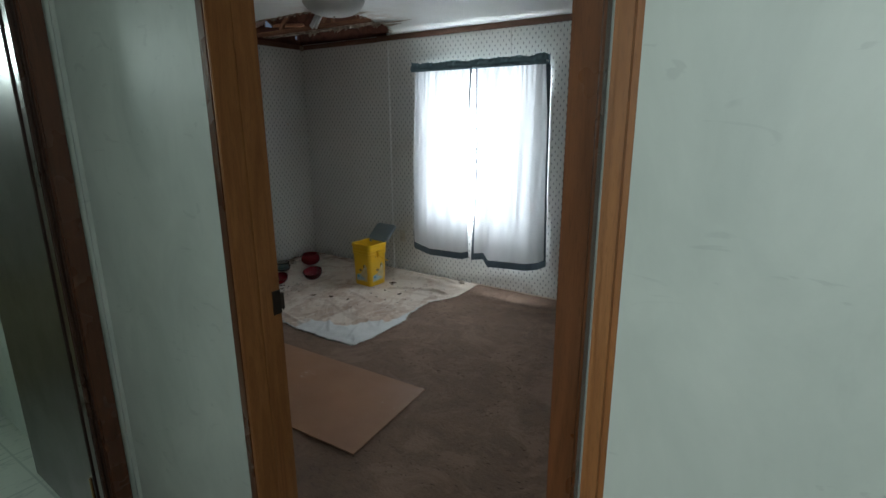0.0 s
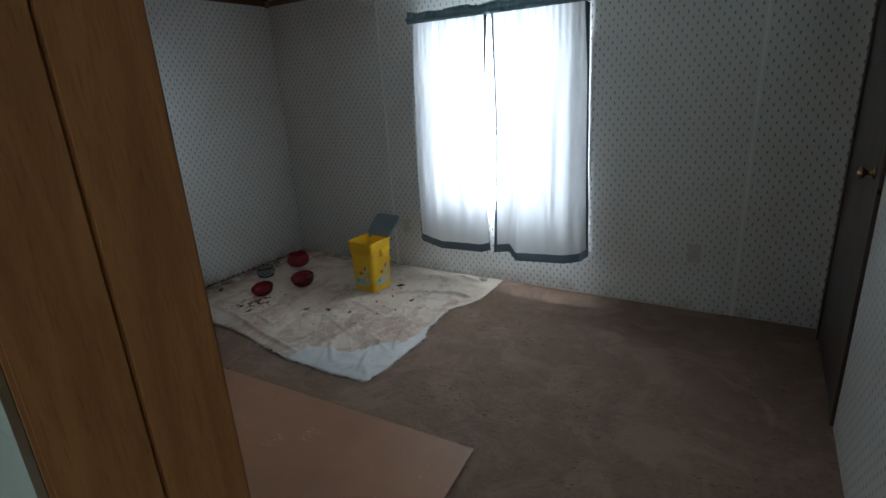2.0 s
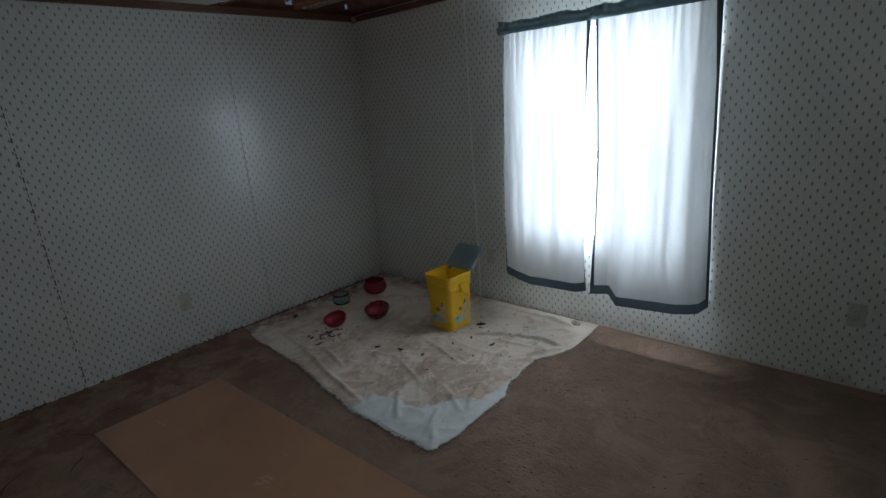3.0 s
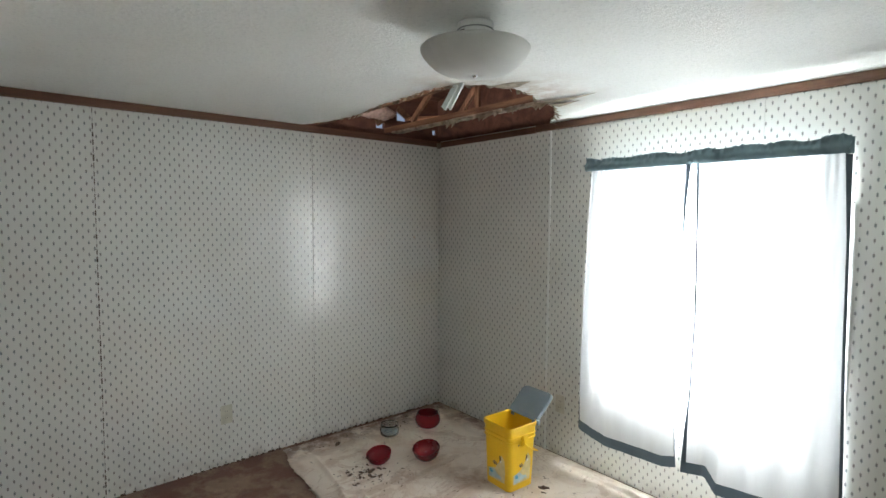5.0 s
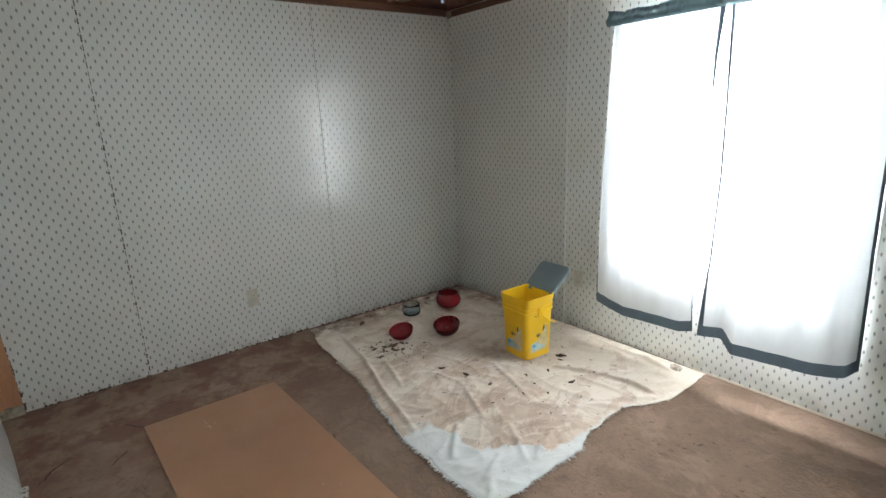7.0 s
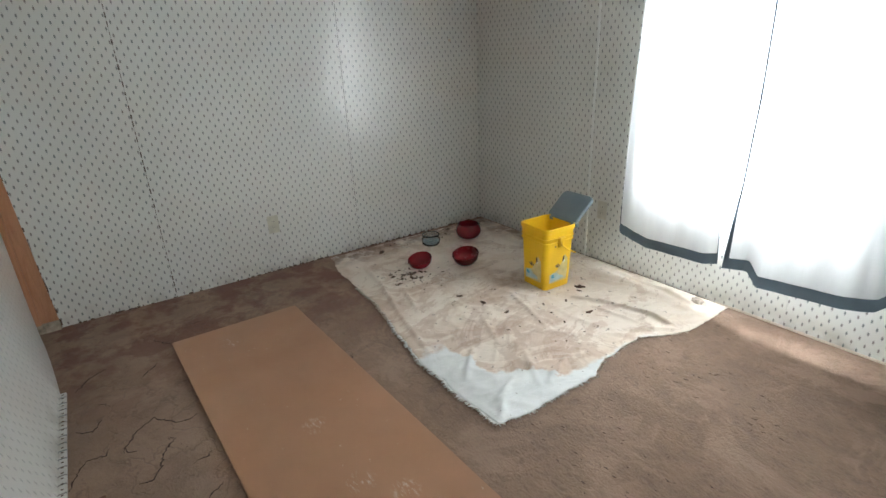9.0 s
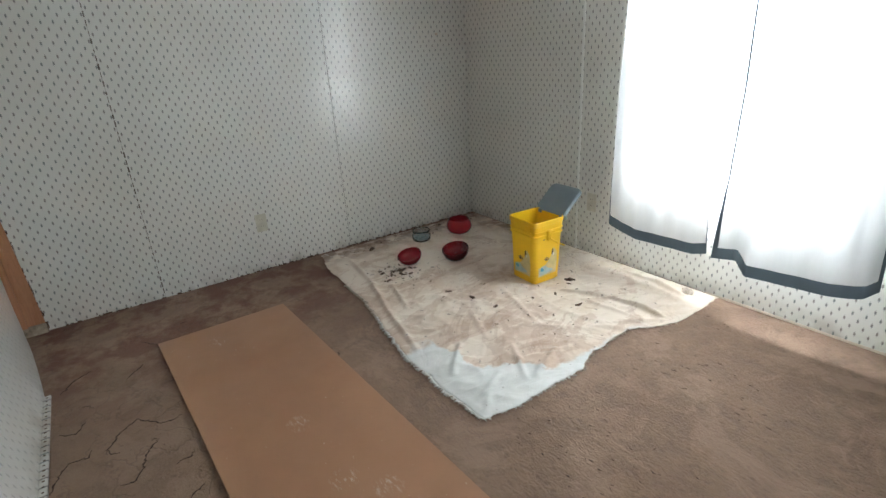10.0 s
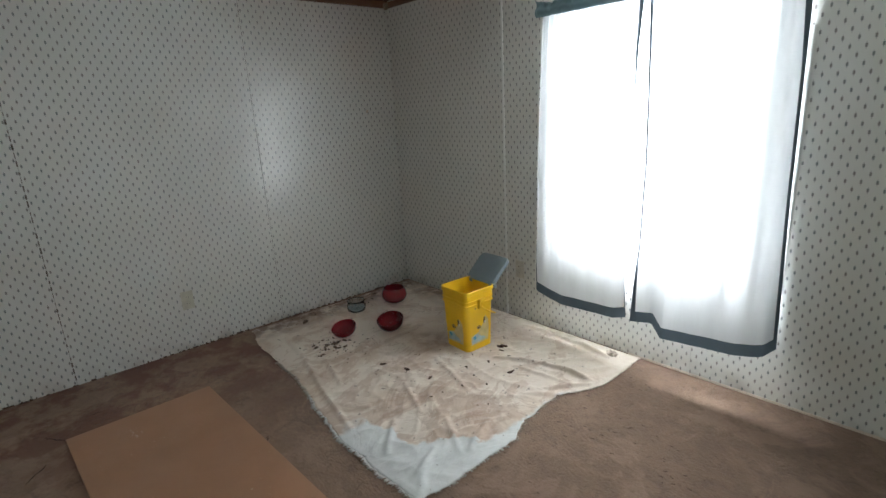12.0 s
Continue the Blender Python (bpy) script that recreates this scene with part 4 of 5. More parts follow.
def openings():
    # bedroom door frame
    f = structure(finish("door_frame_bedroom", box((DOOR_W - 0.006, 1.0165, 0), (DOOR_W, 1.073, HEAD + 0.02), 0.002), GOLDEN), "golden oak frame of the bedroom doorway", "door frame")
    part("jamb_board", box((DOOR_W - 0.006, 0.962, 0), (DOOR_W + 0.0008, 1.0161, HEAD + 0.02), 0.002), GOLDEN, f)
    part("jamb", box((DOOR_E, HALL_N, 0), (DOOR_E + 0.02, SOUTH + 0.004, HEAD + 0.02), 0.002), CASING, f)
    part("jamb_inner", box((EAST - 0.0025, 1.058, 0), (DOOR_E - 0.0005, SOUTH + 0.0035, HEAD - 0.001), 0.002), DARK_CASING, f, "dark brown inner jamb")
    part("head_jamb", box((DOOR_W, HALL_N - 0.004, HEAD), (DOOR_E, SOUTH + 0.004, HEAD + 0.02)), GOLDEN, f)
    part("stop", box((DOOR_E - 0.010, HALL_N + 0.004, 0), (DOOR_E, HALL_N + 0.040, HEAD), 0.003), GOLDEN, f)
    part("casing", box((DOOR_W - 0.034, 0.963, 0), (DOOR_W - 0.0065, HALL_N - 0.0005, HEAD + 0.05), 0.004), MAHOGANY, f, "narrow glossy red-brown casing")
    part("casing", box((DOOR_E - 0.0015, 0.980, 0), (DOOR_E + 0.040, HALL_N - 0.0005, HEAD + 0.05), 0.004), CASING, f, "red-brown casing with rounded edges")
    part("casing", box((DOOR_W - 0.0005, 0.990, HEAD + 0.021), (DOOR_E + 0.003, HALL_N - 0.0005, HEAD + 0.05), 0.004), CASING, f)
    part("strike_plate", box((DOOR_W, 1.049, 0.999), (DOOR_W + 0.003, 1.072, 1.056), 0.001), DARK_METAL, f, "dark worn strike plate")
    part("strike_lip", box((DOOR_W - 0.001, 1.0715, 1.006), (DOOR_W + 0.007, 1.079, 1.050), 0.003), DARK_METAL, f)
    # the post at the step of the hall wall
    structure(finish("corner_post", box((STEP_X - 0.027, STEP_Y - 0.006, 0), (STEP_X + 0.002, STEP_Y + 0.03, TOP), 0.009), GOLDEN), "glossy golden wooden corner moulding", "trim")
    # bathroom door frame
    f = structure(finish("door_frame_bathroom", box((CORNER - 0.084, 0.915, 0), (CORNER + 0.004, 0.935, HEAD + 0.02)), DARK_CASING), "dark brown frame of the bathroom doorway", "door frame")
    part("jamb", box((CORNER - 0.084, 0.20, 0), (CORNER + 0.004, 0.22, HEAD + 0.02)), DARK_CASING, f)
    part("head_jamb", box((CORNER - 0.084, 0.22, HEAD), (CORNER + 0.004, 0.915, HEAD + 0.02)), DARK_CASING, f)
    part("stop", box((CORNER - 0.045, 0.903, 0), (CORNER - 0.010, 0.915, HEAD), 0.003), DARK_CASING, f)
    part("casing", box((CORNER + 0.0045, 0.919, 0), (CORNER + 0.017, 0.975, HEAD + 0.05), 0.005), MAHOGANY, f, "red-brown glossy casing")
    part("casing", box((CORNER + 0.0045, 0.16, 0), (CORNER + 0.017, 0.216, HEAD + 0.05), 0.005), MAHOGANY, f)

    def door(name, label, material, hinge, turn, width, sides, knob_z=1.0):
        """A flush door; its local x runs from the hinge, its face looks along -y."""
        d = thing(name, label, "door", pose(hinge[0], hinge[1], 0.012, rz=turn))
        part("slab", box((0, 0, 0), (width, 0.030, HEAD - 0.022), 0.002), material, d)
        for s, y in sides:
            k = part("knob", lathe([(0.0, 0), (0.030, 0.0), (0.030, 0.005), (0.011, 0.010), (0.010, 0.026), (0.018, 0.034), (0.025, 0.052), (0.0235, 0.060), (0.0, 0.062)], 24), BRASS, d, "worn brass door knob", smooth=True)
            k.matrix_local = pose(width - 0.062, y, knob_z - 0.012, rx=90 if s < 0 else -90)
        part("latch_plate", box((width, 0.008, knob_z - 0.04), (width + 0.0015, 0.027, knob_z + 0.016)), BRASS, d)
        for z in (0.2, 1.75):
            part("hinge", tube(bmesh.new(), [(-0.004, 0.038, z), (-0.004, 0.038, z + 0.085)], 0.005), BRASS, d)
        return d
    # the open bedroom door reaches into the room
    door("door_bedroom", "dark brown flush bedroom door standing open into the room", DARK_DOOR, (-0.318, SOUTH + 0.006), 93.0, 0.625, ((1, 0.030),), 1.05)
    door("door_bathroom", "dark glossy brown bathroom door standing open against the wall", DARK_DOOR, (CORNER - 0.088, 0.938), 178.5, 0.66, ((1, 0.030),))
    # closet door, closed
    d = thing("door_closet", "closed dark reddish-brown closet door in the patterned wall", "door", (EAST, 3.585, 0))
    part("slab", box((-0.004, -0.375, 0.01), (0.03, 0.375, 2.02), 0.002), DARK_DOOR, d)
    k = part("knob", lathe([(0.0, 0), (0.024, 0.0), (0.024, 0.005), (0.009, 0.009), (0.009, 0.024), (0.021, 0.034), (0.024, 0.046), (0.0, 0.056)], 18), BRASS, d, "small brass knob", smooth=True)
    k.matrix_local = pose(-0.004, -0.275, 1.0, ry=-90)
    c = structure(finish("door_frame_closet", box((EAST - 0.012, 3.155, 0), (EAST + 0.002, 3.207, 2.075), 0.003), DARK_CASING), "dark brown closet door casing", "door frame")
    part("casing", box((EAST - 0.012, 3.963, 0), (EAST + 0.002, 4.018, 2.075), 0.003), DARK_CASING, c)
    part("casing", box((EAST - 0.012, 3.207, 2.022), (EAST + 0.002, 3.963, 2.075), 0.003), DARK_CASING, c)
    # exposed stud and foot at the corner of the loose panel
    # the exposed face narrows upwards along the torn board
    bm = bmesh.new()
    v = [bm.verts.new((x, y, z)) for x in (WEST, WEST + 0.006) for y, z in ((1.105, 0.05), (1.204, 0.05), (1.134, TOP), (1.105, TOP))]
    for q in ((0, 1, 2, 3), (4, 7, 6, 5), (0, 4, 5, 1), (1, 5, 6, 2), (2, 6, 7, 3), (3, 7, 4, 0)):
        bm.faces.new([v[i] for i in q])
    s = structure(finish("corner_stud", bm, STUD), "bare orange wooden stud in the torn corner", "stud")
    part("stud_edge", box((WEST + 0.006, 1.105, 0.05), (WEST + 0.03, 1.13, TOP), 0.002), STUD, s)
    part("sole_plate", box((WEST, 1.105, 0.0), (WEST + 0.03, 1.205, 0.05), 0.003), TORN, s, "dirty broken sole plate")
    bm = bmesh.new()
    rnd = random.Random(14)
    for k in range(60):
        z = 2.1 * rnd.random() ** 2.2
        y = 1.205 - 0.0337 * z + rnd.uniform(-0.004, 0.003)
        add_box(bm, (WEST - 0.001, y, z), (WEST + rnd.uniform(0.001, 0.004), y + rnd.uniform(0.002, 0.006), z + rnd.uniform(0.006, 0.024)))
    part("torn_edge", bm, DEBRIS, s, "dirty ragged board edge")["kind"] = "stuff"
    b = structure(finish("baseboard_strip", box((-3.555, 1.200, 0.0), (-1.75, 1.226, 0.012), 0.002), PAPER_X), "patterned vinyl strip lying along the foot of the wall", "baseboard")
    rnd = random.Random(2)
    bm = bmesh.new()
    for k in range(60):
        x = -3.54 + k * 0.03
        add_box(bm, (x, 1.209, 0.011), (x + 0.006, 1.217, 0.0128))
    part("strip_print", bm, DEBRIS, b, "row of small dark marks")
    # pale strip added for light caught on the carpet edge at the window wall
    structure(finish("foot_light_strip", box((-2.30, NORTH - 0.010, -0.002), (-0.80, NORTH, 0.008), 0.003), CANVAS), "thin pale strip for the light caught along the foot of the window wall", "baseboard")
    # grime along the foot of the west wall
    bm = bmesh.new()
    for k in range(110):
        y = 1.25 + 2.82 * rnd.random()
        w = rnd.uniform(0.004, 0.02)
        add_box(bm, (WEST, y, 0.0), (WEST + rnd.uniform(0.004, 0.014), y + w, rnd.uniform(0.002, 0.008)))
    grime = structure(finish("wall_foot_grime", bm, DEBRIS), "dark crumbs and grime along the wall foot", "debris")
    grime["kind"] = "stuff"


def window():
    x0, x1, z0, z1 = WIN
    w = structure(finish("window_1", box((x0, NORTH + 0.02, z0), (x0 + 0.03, NORTH + 0.10, z1)), WHITE), "white framed window behind the curtains", "window")
    part("window_frame", box((x1 - 0.03, NORTH + 0.02, z0), (x1, NORTH + 0.10, z1)), WHITE, w)
    part("window_frame", box((x0 + 0.03, NORTH + 0.02, z0), (x1 - 0.03, NORTH + 0.10, z0 + 0.03)), WHITE, w)
    part("window_frame", box((x0 + 0.03, NORTH + 0.02, z1 - 0.03), (x1 - 0.03, NORTH + 0.10, z1)), WHITE, w)
    part("meeting_rail", box((x0 + 0.03, NORTH + 0.05, 1.05), (x1 - 0.03, NORTH + 0.08, 1.09)), WHITE, w)
    part("window_sill", box((x0 - 0.01, NORTH - 0.012, z0 - 0.02), (x1 + 0.01, NORTH + 0.02, z0), 0.003), WHITE, w)
    for a, b, top in ((x0 - 0.06, x0, z1 + 0.04), (x1, x1 + 0.06, z1 + 0.04), (x1 + 0.0605, -1.612, 1.60)):
        part("window_casing", box((a, NORTH - 0.009, z0 - 0.02), (b, NORTH - 0.0005, top), 0.003), WHITE, w)
    part("window_casing", box((x0, NORTH - 0.009, z1), (x1, NORTH - 0.0005, z1 + 0.04), 0.003), WHITE, w)
    part("window_casing", box((x0, NORTH - 0.009, z0 - 0.075), (x1, NORTH - 0.0005, z0 - 0.021), 0.003), WHITE, w)
    for a, b in ((z0 + 0.03, 1.05), (1.09, z1 - 0.03)):
        p = part("pane", box((x0 + 0.03, NORTH + 0.063, a), (x1 - 0.03, NORTH + 0.067, b)), GLASS, w)
        p.visible_shadow = False


def ground():
    structure(finish("ground", sheet(2, 2, lambda u, v: Vector((-300 + 600 * u, -300 + 600 * v, -0.75))), EARTH), "flat grassy ground outside", "ground")
    structure(finish("house_skirt", box((-4.44, -0.98, -0.74), (2.58, 4.2, -0.101)), SIDING), "siding skirt under the house", "wall")
    # roof slab out of view, added so that no sky light leaks in
    structure(finish("roof_outer", box((-4.6, -1.2, 3.0), (2.8, 4.5, 3.05)), SIDING), "unseen outer roof that keeps sky light out of the whole house", "roof")


walls()
floors()
ceiling()
attic()
openings()
window()
ground()


# ---- curtains ----
def ramp(points, x):
    for (xa, ya), (xb, yb) in zip(points, points[1:]):
        if x <= xb:
            return ya + (yb - ya) * max(0.0, (x - xa) / (xb - xa))
    return points[-1][1]


def curtain(label, left, right, foot, seed, bands):
    """left, right: edge x by height; foot: hem height by x share; bands: widths of the edge bands."""
    c = thing("curtain", label, "curtain", (0, 0, 0), "bedroom window curtains")

    def at(u, z, front=0.0):
        x = ramp(left, z) * (1 - u) + ramp(right, z) * u
        low = 1 - (z - 0.2) / 1.6
        fold = math.sin(u * 31 + seed + 1.2 * wob(u * 3, z, seed)) * (0.005 + 0.003 * low) + 0.010 * low * wob(u * 4, z * 0.7, seed)
        pinch = 0.006 * math.sin(u * 95 + seed) * max(0.0, 1 - low * 5)
        drop = 0.050 * max(0.0, (ramp(STEP, u) if seed > 3 else 0.0)) * min(1.0, low * 1.4)
        edge = min(u, 1 - u) if (u < 0.5) == (seed < 3) else 1.0
        back = 0.087 * max(0.0, 1 - edge / 0.035)
        return Vector((x, 3.998 - (fold * min(1.0, 0.12 + max(0.0, z - 0.24) / 0.5) + pinch + drop) * min(1.0, edge / 0.03) - front + back, z))

    def strip(name, u0, u1, z_of, nx, nz, mat, front, text=""):
        def where(a, b):
            u = u0 + (u1 - u0) * a
            lo, hi = z_of(u)
            return at(u, lo + (hi - lo) * b, front)
        return part(name, sheet(nx, nz, where), mat, c, text, smooth=True)
    hem = lambda u: ramp(foot, u)
    strip("cloth", 0.0, 1.0, lambda u: (hem(u) + 0.055, 1.800), 90, 60, SHEER, 0.0, "white cloth glowing with daylight")
    strip("hem_band", 0.0, 1.0, lambda u: (hem(u), hem(u) + 0.057), 90, 3, BAND, 0.001, "grey teal hem")
    for u0, u1 in bands:
        def narrow(a, b):
            z = hem(u0) + 0.04 + (1.760 - hem(u0)) * b
            wide = u1 - u0 + 0.012 * max(0.0, (z - 1.45) / 0.35) + (0.028 * max(0.0, (0.60 - z) / 0.35) if u0 < 0.001 and seed > 3 else 0.0)
            if u0 < 0.001 and seed < 3:
                wide += 0.034 * max(0.0, (0.80 - z) / 0.5)
            if u1 > 0.999 and seed < 3:
                wide = 0.003 + 0.050 * max(0.0, (z - 1.30) / 0.50) ** 1.3 + 0.010 * max(0.0, (0.50 - z) / 0.25)
            return at(u0 + wide * a if u0 < 0.5 else u1 - wide * (1 - a), z, 0.0025)
        part("edge_band", sheet(5, 60, narrow), BAND, c, "grey teal edge band", smooth=True)

    def head(a, b):
        x = (left[-1][1] - (0.022 if seed > 3 else 0.008)) * (1 - a) + (right[-1][1] + (0.015 if seed < 3 else 0.012)) * a
        top = 1.866 + 0.020 * wob(a * 6, seed, 0) + 0.005 * wob(a * 34, seed, 2)
        z = 1.797 + (top - 1.797) * b
        puff = 0.020 * math.sin(math.pi * min(1.0, b * 1.5)) + 0.012 * wob(a * 22, b * 1.5, seed) + 0.006 * math.sin(a * 120 + 3 * wob(a * 8, b)) * b
        return Vector((x, 3.985 - puff, z))
    part("ruffle", sheet(110, 8, head, 0.002), RUFFLE, c, "gathered grey teal heading", smooth=True)

    # added unseen sheet behind the heading, narrows the light strip on the ceiling
    def baffle(a, b):
        p = head(a, b)
        return Vector((p.x, 4.040 + 0.004 * math.sin(a * 60), 1.800 + (p.z - 1.797) * 0.95))
    part("heading_baffle", sheet(60, 3, baffle, 0.002), RUFFLE, c, "unseen back sheet of the heading that trims the light on the ceiling", smooth=True)
    return c


STEP = [(0.0, 0.0), (0.16, 0.0), (0.30, 1.0), (0.9, 0.6), (1.0, 0.2)]
curtain("white curtain with grey teal bands at a bright window", [(0.2, -2.885), (1.0, -2.868), (1.8, -2.835)], [(0.2, -2.268), (0.5, -2.284), (1.2, -2.276), (1.60, -2.262), (1.8, -2.244)],
        [(0.0, 0.290), (0.07, 0.263), (0.33, 0.226), (0.88, 0.236), (1.0, 0.260)], 1.7, [(0.0, 0.018), (0.982, 1.0)])
curtain("white curtain with grey teal bands and a stepped hem", [(0.2, -2.252), (0.45, -2.237), (0.65, -2.222), (1.06, -2.210), (1.4, -2.214), (1.8, -2.226)], [(0.2, -1.600), (0.9, -1.620), (1.8, -1.634)],
        [(0.0, 0.244), (0.19, 0.268), (0.285, 0.224), (0.80, 0.240), (1.0, 0.268)], 4.1, [(0.0, 0.016), (0.990, 1.0)])
rod = thing("curtain_rod", "white rod that carries the curtains over the window", "curtain rod", (-2.24, 4.004, 1.825))
part("rod", tube(bmesh.new(), [(-0.60, 0.07, 0), (-0.60, 0.0, 0), (0.60, 0.0, 0), (0.60, 0.07, 0)], 0.006), WHITE, rod)


# ---- bedroom things ----
def ceiling_lamp():
    t = thing("ceiling_lamp", "flush ceiling lamp with a white glass bowl, unlit", "ceiling lamp", (-2.28, 2.56, TOP))
    part("base", lathe([(0.0, 0.0), (0.056, 0.0), (0.057, -0.018), (0.053, -0.021), (0.053, -0.040), (0.048, -0.048), (0.0, -0.048)], 32), WHITE, t, "round white base", smooth=True)
    part("stem", lathe([(0.0, -0.036), (0.008, -0.036), (0.008, -0.150), (0.0, -0.150)], 12), CHROME, t)
    part("seam_ring", lathe([(0.0575, -0.020), (0.0580, -0.0215), (0.0575, -0.023), (0.052, -0.022)], 32, close=True), DULL_STEEL, t, "thin dark ring round the base")
    part("rating_sticker", box((-0.008, -0.0545, -0.037), (0.008, -0.0525, -0.027)), DARK_METAL, t, "small dark rating sticker")
    outer = [(0.171, -0.0775), (0.1695, -0.085), (0.163, -0.097), (0.148, -0.115), (0.128, -0.132), (0.106, -0.1435), (0.078, -0.1505), (0.040, -0.1545), (0.004, -0.1555)]
    bowl = outer + [(max(0.004, q - 0.0035), z + 0.0035) for q, z in outer[::-1]]
    part("shade", lathe(bowl, 48, close=True), LAMP_GLASS, t, "white glass bowl", smooth=True)
    part("finial", lathe([(0.0, -0.163), (0.006, -0.161), (0.008, -0.156), (0.011, -0.152), (0.0, -0.151)], 14), CHROME, t, smooth=True)


def outlet(x, y, z, normal, plastic=IVORY):
    """A duplex outlet plate on a wall; normal is the turn about z."""
    t = thing("wall_outlet", "ivory duplex outlet plate on the patterned wall", "outlet", pose(x, y, z, rz=normal))
    part("plate", box((-0.035, -0.005, -0.0575), (0.035, 0.0, 0.0575), 0.002), plastic, t)
    for dz in (-0.02, 0.02):
        part("socket", box((-0.016, -0.0075, dz - 0.013), (0.016, -0.005, dz + 0.013), 0.001), plastic, t)
        for dx in (-0.006, 0.006):
            part("slot", box((dx - 0.001, -0.0080, dz - 0.004), (dx + 0.001, -0.0074, dz + 0.004)), LABEL_DARK, t)


def hardboard():
    a, b, c, d = Vector((-3.71, 1.662, 0)), Vector((-1.49, 1.748, 0)), Vector((-1.553, 2.368, 0)), Vector((-3.712, 2.296, 0))

    def at(u, v):
        p = (a * (1 - u) + b * u) * (1 - v) + (d * (1 - u) + c * u) * v
        return p + Vector((0, 0, 0.009 + 0.004 * wob(p.x, p.y, 0, 1.4) ** 2))
    tagged(finish("hardboard_sheet", sheet(40, 12, at, 0.005), HARDBOARD), "long sheet of brown hardboard lying on the carpet", "board")


def cloth_edge(v):
    """West and east ends of the canvas by its share from south to north."""
    west = Vector((-4.262 + 0.02 * wob(v, 1, 0, 4), 2.750 + 1.340 * v))
    east = ramp([(0.0, -2.277), (0.06, -2.259), (0.34, -2.257), (0.43, -2.314), (0.60, -2.330), (0.67, -2.274), (0.76, -2.212), (1.0, -2.222)], v)
    return west, Vector((east + 0.012 * wob(v, 5, 0, 14) + 0.007 * wob(v, 9, 0, 45), 2.569 + 1.518 * v))


def cloth_folds(x, y):
    """Height of the long folds alone."""
    h = 0.0
    # long soft folds that run toward the window side
    for px, py, qx, qy, size in ((-2.80, 3.564, -2.547, 3.679, 0.014), (-2.547, 3.679, -2.285, 3.708, 0.020), (-2.66, 3.56, -2.36, 3.60, 0.008), (-2.95, 3.99, -2.62, 4.0, 0.014), (-2.64, 4.0, -2.36, 3.975, 0.020),
                                 (-2.40, 3.49, -2.275, 3.68, 0.018), (-2.44, 3.38, -2.33, 3.50, 0.010), (-4.02, 2.86, -3.57, 2.80, 0.010), (-3.62, 2.80, -3.22, 2.70, 0.012), (-3.22, 2.70, -2.83, 2.625, 0.012),
                                 (-3.50, 2.88, -3.20, 2.80, 0.009), (-2.73, 2.80, -2.57, 2.64, 0.009), (-2.45, 2.80, -2.36, 2.62, 0.007), (-2.42, 3.10, -2.34, 2.90, 0.010), (-2.58, 2.98, -2.36, 2.86, 0.007),
                                 (-2.35, 2.66, -2.30, 2.60, 0.016), (-2.95, 3.03, -2.70, 2.93, 0.006), (-3.05, 3.33, -2.62, 3.20, 0.005)):
        dx, dy = qx - px, qy - py
        k = min(1.0, max(0.0, ((x - px) * dx + (y - py) * dy) / (dx * dx + dy * dy)))
        d = math.hypot(x - px - k * dx, y - py - k * dy)
        h += 1.9 * size * math.exp(-(d / 0.014) ** 2) * (1 - 0.6 * abs(2 * k - 1))
    return h


def cloth_height(x, y, edge):
    wx, wy = x + 0.10 * wob(x, y, 5, 2.5), y + 0.10 * wob(x, y, 9, 2.5)
    ridge = max(0.0, 1 - abs(wob(wx * 0.75 + wy * 0.5, wy * 1.6 - wx * 0.55, 1, 3.4)) * 3.2)
    small = max(0.0, 1 - abs(wob(wx * 1.2 - wy * 0.5, wy * 0.9 + wx * 1.0, 3, 7.5)) * 3.0)
    calm = 0.35 + 0.65 * min(1.0, max(0.0, (x + 3.7) / 0.7))
    h = 0.008 + calm * (0.006 * ridge ** 2 + 0.004 * small ** 2) + 0.003 * wob(x, y, 2, 8.0)
    h += cloth_folds(x, y)
    return h * min(1.0, 0.25 + edge * 12) + 0.005 * max(0.0, wob(x, y, 6, 7.0) + 0.15) * math.exp(-((edge - 0.014) / 0.009) ** 2)


